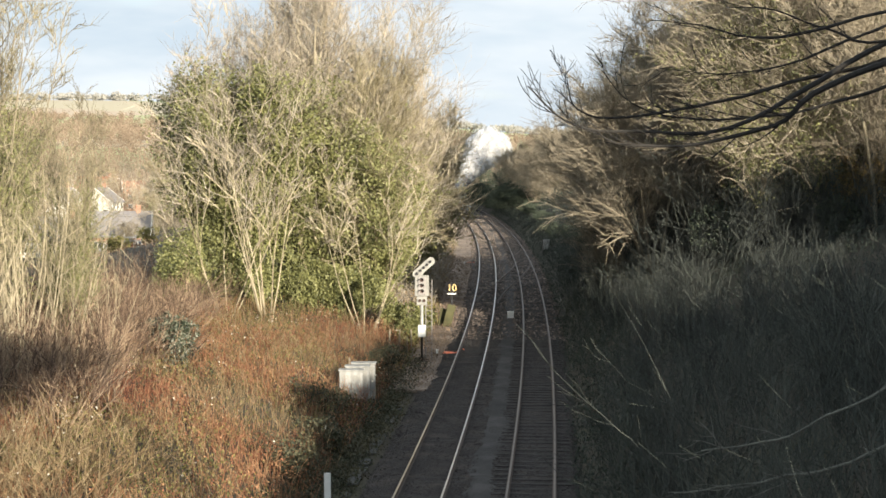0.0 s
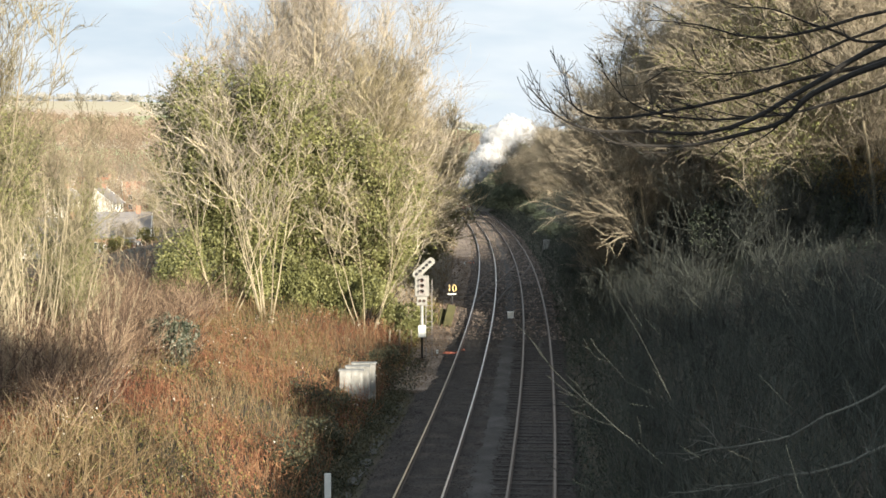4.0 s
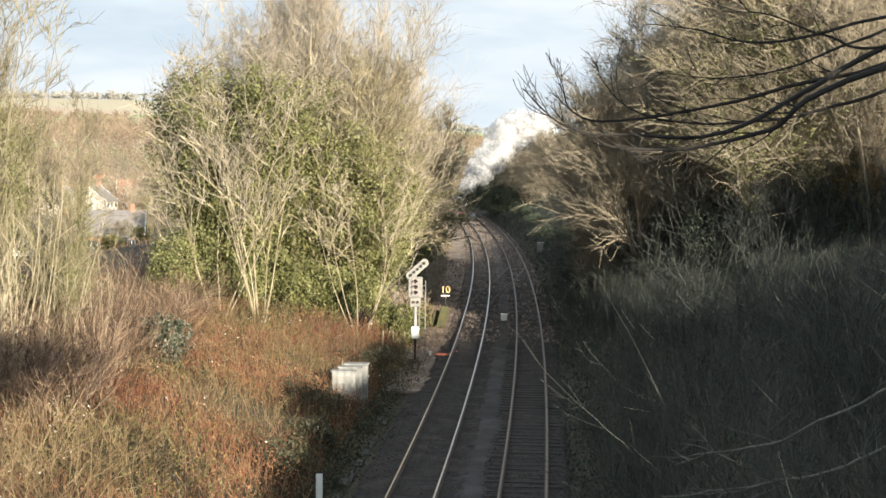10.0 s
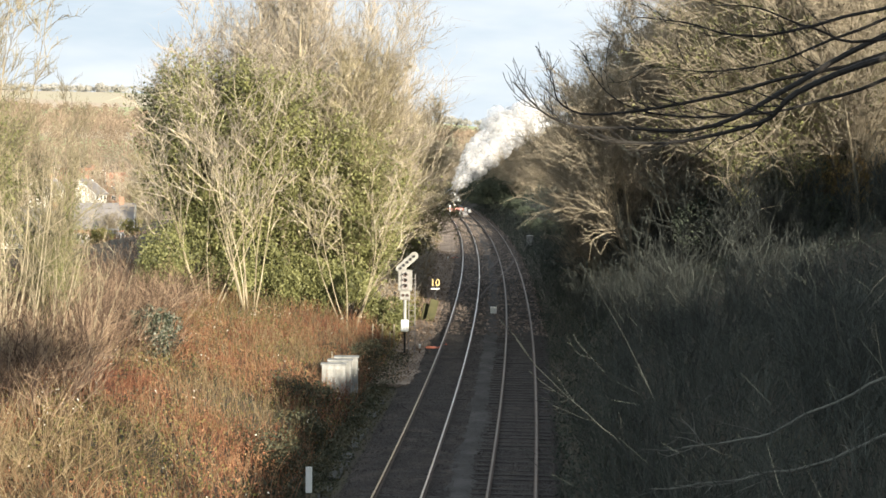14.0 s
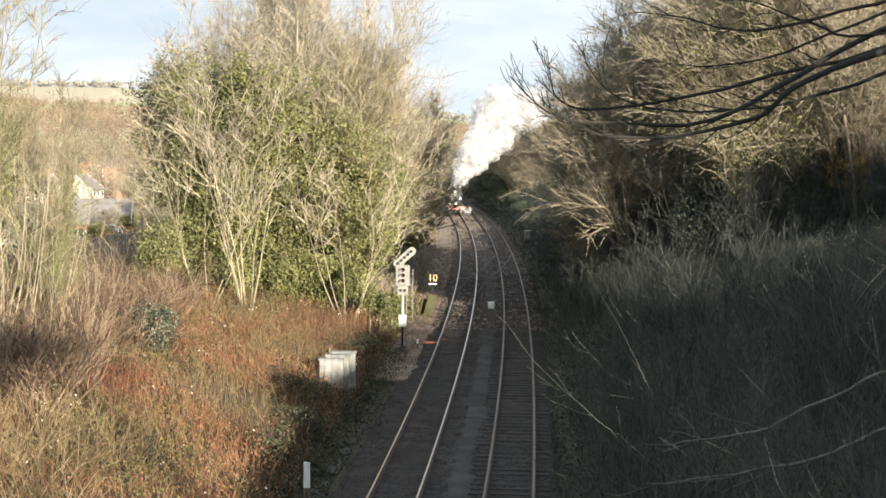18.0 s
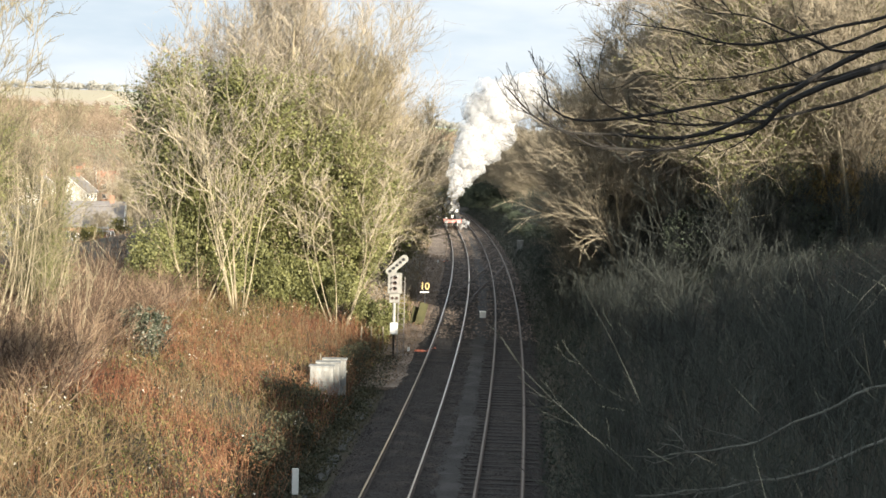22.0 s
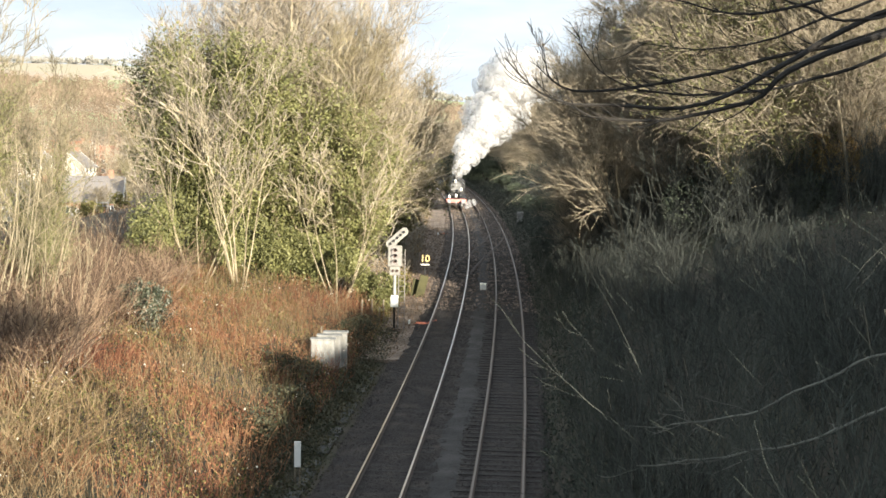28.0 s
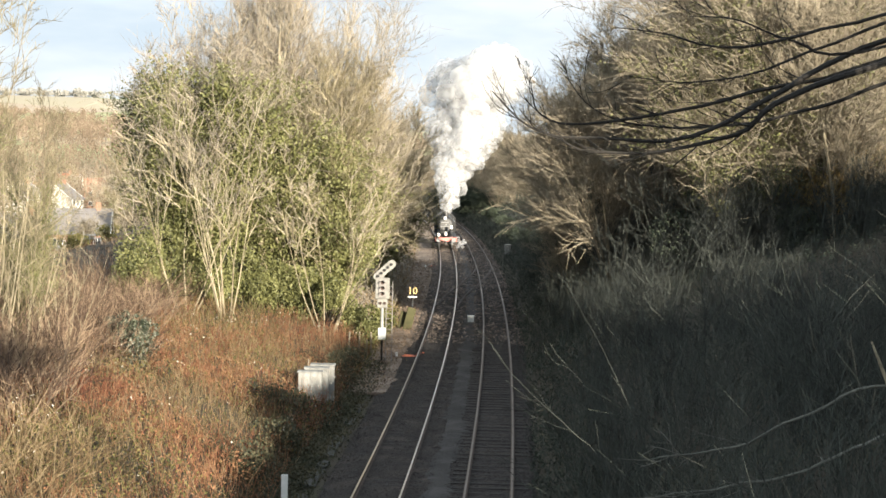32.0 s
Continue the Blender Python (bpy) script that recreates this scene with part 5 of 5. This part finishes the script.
def near_tree():
    x, y = 7.6, 15.5
    base = ground_z(x, y) - 0.2
    foot = Vector((x, y, base))
    t = thing("overhanging_tree", x, y, base, "bare tree darkened for shade, its drooping branches hanging beside the bridge", "tree")
    v, f = [], []
    tube(v, f, wander(random.Random(2), Vector((0, 0, 0)), Vector((-0.03, 0, 1)), 16 - base, 8, 0.02, 0.02), [0.3 - 0.02 * i for i in range(9)], 9)
    hang("trunk", mesh_of("trunk", v, f, M_BARK_SHADED), t)
    rng = random.Random(17)
    # long limbs that sag out over the cutting and turn up at their tips
    for r, side, ln, via in ((0.04, 13, 0.55, ((5.0, 16, 12.0), (3.9, 15.6, 11.44), (3.0, 15.2, 11.0), (1.96, 15, 10.96), (1.26, 15, 11.06), (0.88, 15, 11.42))),
                             (0.033, 11, 0.5, ((5.0, 16, 11.8), (3.8, 16, 11.52), (2.8, 16, 11.24), (1.84, 16, 11.14), (1.47, 16, 11.24), (1.39, 16, 11.47))),
                             (0.024, 8, 0.5, ((4.9, 14.6, 12.3), (3.5, 14, 11.9), (2.96, 14, 11.85), (2.42, 14, 11.98), (1.98, 14, 12.0))),
                             (0.043, 14, 0.6, ((4.8, 15, 11.75), (3.7, 14.5, 11.34), (3.3, 14.5, 11.0), (2.57, 14.5, 10.85), (1.84, 14.5, 10.82), (1.5, 14.5, 10.95))),
                             (0.028, 12, 0.6, ((5.3, 16.6, 11.6), (4.46, 17, 11.31), (3.6, 17, 11.14), (2.8, 17, 11.14), (2.2, 17, 11.34), (1.85, 17, 11.7))),
                             (0.023, 8, 0.5, ((4.7, 15, 11.9), (3.98, 15, 12.0), (3.4, 15, 12.2), (2.9, 15, 12.25))),
                             (0.026, 11, 0.6, ((5.3, 16.6, 12.3), (4.2, 17, 11.83), (3.4, 17, 11.67), (2.54, 17, 11.72)))):
        pts = spline(((7.4, 15.5, via[0][2] + 0.9), *via))
        pts = [p + 0.03 * Vector((noise.noise(p * 2.1), 0, noise.noise(p * 2.1 + Vector((0, 9, 0))))) - foot for p in pts]
        n = len(pts) - 1
        v, f = [], []
        tube(v, f, pts, [r * (1 - 0.82 * i / n) for i in range(n + 1)], 6)
        shoots(v, f, rng, pts, r, side, ln, 0.06, 3, low=6)
        hang("branch", mesh_of("branch", v, f, M_BARK_SHADED), t)
    # unseen ivied bough added on the trunk's sunny side to shade the limbs
    pts = spline(((7.5, 15.3, 12.2), (7.5, 13.6, 12.9), (7.3, 11.8, 13.2), (7.0, 10.4, 13.5)))
    v, f, iv, jf = [], [], [], []
    tube(v, f, [p - foot for p in pts], [0.09 - 0.005 * i for i in range(len(pts))], 6)
    hang("bough", mesh_of("bough", v, f, M_BARK_SHADED), t)
    for _ in range(2600):
        p = rng.choice(pts[3:])
        leaf(iv, jf, rng, p - foot + Vector((rng.gauss(0, 0.7), rng.gauss(0, 0.6), rng.gauss(0, 0.42))), 0.14, 0.6)
    tagged(hang("ivy", mesh_of("ivy", iv, jf, M_IVY), t), kind="stuff")


near_tree()


def near_shrub():
    x, y = 10.8, 30.0
    base = ground_z(x, y)
    foot = Vector((x, y, base))
    t = thing("bare_shrub", x, y, base, "bare grey shrub with long arching branches on the shady bank", "shrub")
    rng = random.Random(23)
    for r, side, via in ((0.036, 7, ((10.8, 30, 6.0), (9.6, 30, 6.05), (8.3, 30, 5.33), (7.3, 30, 4.85), (6.2, 30, 4.6), (5.4, 30, 4.5))),
                         (0.036, 9, ((10.8, 30, 5.2), (9.0, 28.4, 5.1), (7.7, 28, 4.57), (6.7, 28, 4.4), (5.7, 28, 4.24), (4.4, 28, 4.07)))):
        pts = [p + 0.1 * Vector((0, noise.noise(p * 1.3), noise.noise(p * 1.3 + Vector((0, 9, 0))))) - foot for p in spline(via)]
        n = len(pts) - 1
        v, f = [], []
        tube(v, f, pts, [r * (1 - 0.6 * i / n) for i in range(n + 1)], 6)
        shoots(v, f, rng, pts, r, side, 1.1, 0.03, 3, 0.007, 4)
        hang("branch", mesh_of("branch", v, f, M_BARK_PALE), t)
    for k in range(5):
        v, f = [], []
        tube(v, f, wander(rng, Vector((rng.gauss(0, 0.1), rng.gauss(0, 0.1), -0.3)), Vector((rng.gauss(0, 0.15), rng.gauss(0, 0.15), 1)), 3.6, 4, 0, 0.06), [0.06, 0.055, 0.05, 0.04, 0.02], 6)
        hang("stem", mesh_of("stem", v, f, M_BARK), t)
    # lone saplings that lean out from the bank
    for r, via in ((0.026, ((5.74, 33, 3.73), (5.34, 33, 4.92), (4.74, 33, 6.03), (3.93, 33, 7.5))), (0.028, ((4.33, 30, 4.13), (3.56, 30, 5.03), (2.78, 30, 5.74), (1.84, 30, 6.8))),
                   (0.02, ((5.9, 36, 3.3), (5.04, 36, 4.46), (3.76, 36, 6.0))), (0.03, ((9.8, 32, 3.75), (9.38, 32, 6.04), (8.97, 32, 7.56), (8.6, 32, 8.8))),
                   (0.022, ((7.6, 36, 2.9), (7.32, 36, 4.03), (7.46, 36, 4.89), (7.26, 36, 6.3)))):
        gx = via[0][0] + 0.9
        pts = spline(((gx, via[0][1], ground_z(gx, via[0][1]) - 0.1), *via))
        foot = pts[0].copy()
        pts = [p + 0.07 * Vector((noise.noise(p * 1.1), 0, noise.noise(p * 1.1 + Vector((0, 9, 0))))) - foot for p in pts]
        n = len(pts) - 1
        w = thing("sapling", *foot, "thin bare sapling leaning out of the shady bank", "sapling", "saplings on the shady bank")
        v, f = [], []
        tube(v, f, pts, [0.6 * r * (1 - 0.7 * i / n) for i in range(n + 1)], 5)
        hang("stem", mesh_of("stem", v, f, M_WHIP_SHADED), w)
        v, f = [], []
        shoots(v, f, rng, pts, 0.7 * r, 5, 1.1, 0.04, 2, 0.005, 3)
        tagged(hang("spray", mesh_of("spray", v, f, M_WHIP_SHADED), w), kind="stuff")


near_shrub()
# ---------------------------------------------------------------- steam locomotive


M_SMOKEBOX = material("sooty smokebox grey", [(0.07, 0.07, 0.07), (0.16, 0.16, 0.155)], 3, 0.55, 0.2)


def loco_y(t):
    return 268 - 2.9 * t - 0.0075 * t * t


def build_loco():
    lo = thing("steam_locomotive", 0, 0, 0, "black steam locomotive with red buffer beam and white lamps", "locomotive")
    # the front end lies at the origin and faces -y
    bm = bmesh.new()
    box(bm, -1.25, 1.25, 0.0, 0.08, 0.85, 1.35, 0.02)
    part("buffer_beam", bm, M_RED, lo, "red buffer beam")
    bm = bmesh.new()
    rod(bm, (0, 2.0, 2.75), (0, 4.1, 2.75), 0.92, sides=32)
    rod(bm, (0, 1.93, 2.75), (0, 2.0, 2.75), 0.8, 0.9, 32)
    sb = part("smokebox", bm, M_BLACK, lo, smooth=False)
    bm = bmesh.new()
    rod(bm, (0, 3.1, 3.55), (0, 3.1, 4.15), 0.3, 0.24, 20)
    rod(bm, (0, 3.1, 4.1), (0, 3.1, 4.22), 0.3, 0.3, 20)
    part("chimney", bm, M_BLACK, sb)
    bm = bmesh.new()
    rod(bm, (0, 1.85, 2.75), (0, 1.95, 2.75), 0.06)
    rod(bm, (-0.25, 1.9, 2.75), (0.25, 1.9, 2.75), 0.02)
    part("door_dart", bm, M_STEEL, sb)
    bm = bmesh.new()
    rod(bm, (0, 4.1, 2.75), (0, 9.6, 2.8), 0.84, 0.95, 32)
    part("boiler", bm, M_BLACK, lo)
    bm = bmesh.new()
    rod(bm, (0, 6.2, 3.5), (0, 6.2, 4.0), 0.35, 0.25, 16)
    part("dome", bm, M_BLACK, lo)
    bm = bmesh.new()
    box(bm, -1.3, 1.3, 9.6, 11.6, 1.3, 3.3, 0.05)
    rod(bm, (0, 9.5, 2.6), (0, 11.9, 2.6), 1.35, sides=32)
    part("cab", bm, M_BLACK, lo)
    bm = bmesh.new()
    for s in (-1, 1):
        box(bm, s * 0.85 - 0.4, s * 0.85 + 0.4, 0.6, 10.0, 1.42, 1.47)
        box(bm, s * 1.2 - 0.03, s * 1.2 + 0.03, 0.6, 10.0, 1.3, 1.42)
    part("running_board", bm, M_BLACK, lo)
    bm = bmesh.new()
    box(bm, -0.55, 0.55, 0.08, 11.5, 0.75, 1.3)
    part("frame", bm, M_BLACK, lo)
    for s in (-1, 1):
        bm = bmesh.new()
        rod(bm, (s * 0.87, 0, 1.05), (s * 0.87, -0.4, 1.05), 0.11, sides=16)
        rod(bm, (s * 0.87, -0.4, 1.05), (s * 0.87, -0.46, 1.05), 0.24, sides=20)
        part("buffer", bm, M_STEEL, lo, "steel buffer")
        bm = bmesh.new()
        rod(bm, (s * 1.05, 2.2, 0.95), (s * 1.05, 3.5, 0.95), 0.36, sides=20)
        part("cylinder", bm, M_BLACK, lo)
        bm = bmesh.new()
        rod(bm, (s * 1.05, 3.5, 0.95), (s * 0.98, 7.0, 0.92), 0.05)
        part("connecting_rod", bm, M_STEEL, lo)
    bm = bmesh.new()
    rod(bm, (0, -0.1, 1.0), (0, 0.05, 1.0), 0.06)
    box(bm, -0.04, 0.04, -0.16, -0.06, 0.55, 1.0, 0.01)
    part("coupling", bm, M_STEEL, lo)
    # headlamps: smokebox top, platform over the beam, one to each side
    for x, y, z in ((-0.12, 1.72, 3.3), (0.62, 0.9, 2.3), (-0.02, 0.3, 1.55), (-0.85, 0.3, 1.45)):
        bm = bmesh.new()
        box(bm, x - 0.15, x + 0.15, y - 0.12, y + 0.12, z, z + 0.38, 0.03)
        rod(bm, (x, y - 0.13, z + 0.17), (x, y - 0.09, z + 0.17), 0.1, sides=16)
        rod(bm, (x, y + 0.02, z + 0.34), (x, y + 0.02, z + 0.44), 0.03, sides=8)
        part("headlamp", bm, M_WHITE, lo, "white headlamp")
    for x in (-0.62, 0.62):
        bm = bmesh.new()
        rod(bm, (x, 0.9, 1.45), (x, 0.9, 2.32), 0.03, sides=8)
        part("lamp_bracket", bm, M_BLACK, lo)
    # smokebox door straps, handrails and front steps
    bm = bmesh.new()
    rod(bm, (0, 1.86, 2.75), (0, 1.94, 2.75), 0.66, 0.74, 28)
    part("smokebox_door", bm, M_SMOKEBOX, sb, "grey smokebox door")
    for z in (2.5, 3.0):
        bm = bmesh.new()
        box(bm, -0.62, 0.3, 1.82, 1.87, z - 0.03, z + 0.03)
        part("door_strap", bm, M_STEEL, sb)
    for s in (-1, 1):
        bm = bmesh.new()
        rod(bm, (s * 0.98, 2.0, 3.1), (s * 1.02, 9.4, 3.15), 0.025, sides=8)
        part("handrail", bm, M_STEEL, lo)
        bm = bmesh.new()
        box(bm, s * 0.75 - 0.02, s * 0.75 + 0.02, 0.1, 2.0, 0.9, 1.45)
        part("frame_plate", bm, M_RED, lo)
        bm = bmesh.new()
        box(bm, s * 1.1 - 0.16, s * 1.1 + 0.16, 0.3, 0.6, 0.45, 0.5)
        part("step", bm, M_BLACK, lo)
        bm = bmesh.new()
        rod(bm, (s * 0.4, -0.02, 0.55), (s * 0.4, -0.1, 1.0), 0.05, sides=8)
        part("brake_hose", bm, M_BLACK, lo)
    bm = bmesh.new()
    rod(bm, (0, 10.2, 4.0), (0, 10.2, 4.12), 0.06)
    part("whistle", bm, M_STEEL, lo)
    # tender
    bm = bmesh.new()
    box(bm, -1.25, 1.25, 12.2, 18.2, 1.2, 3.0, 0.06)
    part("tender_tank", bm, M_BLACK, lo)
    bm = bmesh.new()
    box(bm, -1.0, 1.0, 12.4, 15.6, 3.0, 3.4, 0.15)
    part("coal", bm, M_BALLAST, lo)
    wheels = []
    for y, r in ((1.4, 0.46), (3.9, 0.46), (5.4, 0.9), (7.3, 0.9), (9.2, 0.9), (13.2, 0.6), (15.2, 0.6), (17.2, 0.6)):
        for s in (-1, 1):
            bm = bmesh.new()
            rod(bm, (-0.065, 0, 0), (0.065, 0, 0), r, sides=28)
            rod(bm, (s * 0.05, 0, 0), (s * 0.1, 0, 0), r * 0.35, sides=14)
            rod(bm, (s * 0.05, 0, r * 0.45), (s * 0.12, 0, r * 0.45), 0.06, sides=10)
            w = part("wheel", bm, M_STEEL, lo)
            wheels.append((w, s * 0.74, y, r))
    return lo, wheels


loco, loco_wheels = build_loco()

# the plume above the chimney, in lumps that churn
PLUME = [(0, 7, 8.5), (6, 11.5, 11), (9, 12, 13), (11, 12, 10.5), (13, 11.5, 11), (16, 10, 12), (19, 9.5, 13), (23, 8, 16), (28, 9, 14), (30, 7, 15), (32, 4, 17.5)]
N_PUFF = 150


def build_plume():
    pl = thing("steam_plume", 0, 0, 0, "billowing white steam rising from the locomotive", "steam")
    meshes = []
    for k in range(5):
        bm = bmesh.new()
        bmesh.ops.create_icosphere(bm, subdivisions=4, radius=1.0)
        for v in bm.verts:
            n = v.co.normalized()
            o = Vector((k * 7.3, k * 3.1, 0))
            h = 0.34 * noise.noise(n * 1.3 + o) + 0.24 * abs(noise.noise(n * 3.0 + o)) + 0.13 * abs(noise.noise(n * 6.5 + o))
            v.co = n * (0.85 + h)
        me = bpy.data.meshes.new("puff")
        bm.to_mesh(me)
        bm.free()
        me.materials.append(M_STEAM)
        me.polygons.foreach_set("use_smooth", [True] * len(me.polygons))
        meshes.append(me)
    rng = random.Random(4)
    puffs = []
    for i in range(N_PUFF):
        s = ((i + 0.5) / N_PUFF) ** 0.8
        o = hang("puff", meshes[i % 5], pl)
        r = (0.45 + 2.4 * s ** 0.75) * rng.uniform(0.55, 1.15)
        o.scale = (r, r, r * rng.uniform(0.85, 1.1))
        puffs.append((o, s, rng.uniform(0, 6.28), rng.uniform(0, 1.0) ** 0.5, rng.uniform(0, 6.28), rng.uniform(-12, 12)))
    leaks = []
    for i in range(7):
        side = 1
        o = hang("leaking_steam", meshes[i % 5], pl)
        r = rng.uniform(0.15, 0.34)
        o.scale = (r, r, r)
        leaks.append((o, side * rng.uniform(1.25, 2.3), rng.uniform(-3.0, -0.5), rng.uniform(-3.9, -3.0), rng.uniform(0, 6.28)))
    return pl, puffs, leaks


plume, plume_puffs, plume_leaks = build_plume()


def plume_shape(t):
    for (a, l0, h0), (b, l1, h1) in zip(PLUME, PLUME[1:]):
        if t <= b:
            k = smooth01(a, b, t)
            return l0 + (l1 - l0) * k, h0 + (h1 - h0) * k
    return PLUME[-1][1:]


def motions():
    def on_line(t):
        y = loco_y(t)
        return pose(line_x(y), y, 0, 0, 0, math.degrees(math.atan(5.716e-4 * (y - 185.8))))

    times = [i * 0.5 for i in range(65)]
    walk(loco, [(t, on_line(t)) for t in times])
    for w, x, y, r in loco_wheels:
        rows, t = [], 0.0
        while t <= 32.001:
            ang = -math.degrees((268 - loco_y(t)) / r)
            rows.append((t, pose(x, y, r, -ang)))
            t += 0.2
        walk(w, rows)
    walk(plume, [(t, on_line(t) @ pose(0, 3.1, 4.1)) for t in times])
    for o, s, a, q, b, spin in plume_puffs:
        rows = []
        for i in range(33):
            t = float(i)
            lean, high = plume_shape(t)
            w = 0.15 + 0.27 * high * s ** 0.75
            churn = 0.35 * s * math.sin(0.9 * t + b)
            x = lean * s ** 1.1 + w * q * math.cos(a + 0.08 * t) + churn
            y = 9.0 * s + w * q * math.sin(a + 0.08 * t)
            z = high * s + 0.5 * s * math.sin(0.7 * t + a)
            rows.append((t, pose(x, y, z, 20 * math.sin(b), 0, spin * t)))
        walk(o, rows)
    for o, x, y, z, a in plume_leaks:
        walk(o, [(float(i), pose(x + 0.15 * math.sin(i * 0.9 + a), y + 0.2 * math.sin(i * 0.6 + a), z + 0.15 * math.sin(i * 0.8 + 2 * a), 0, 0, 25 * math.sin(i * 0.5 + a))) for i in range(33)])


motions()
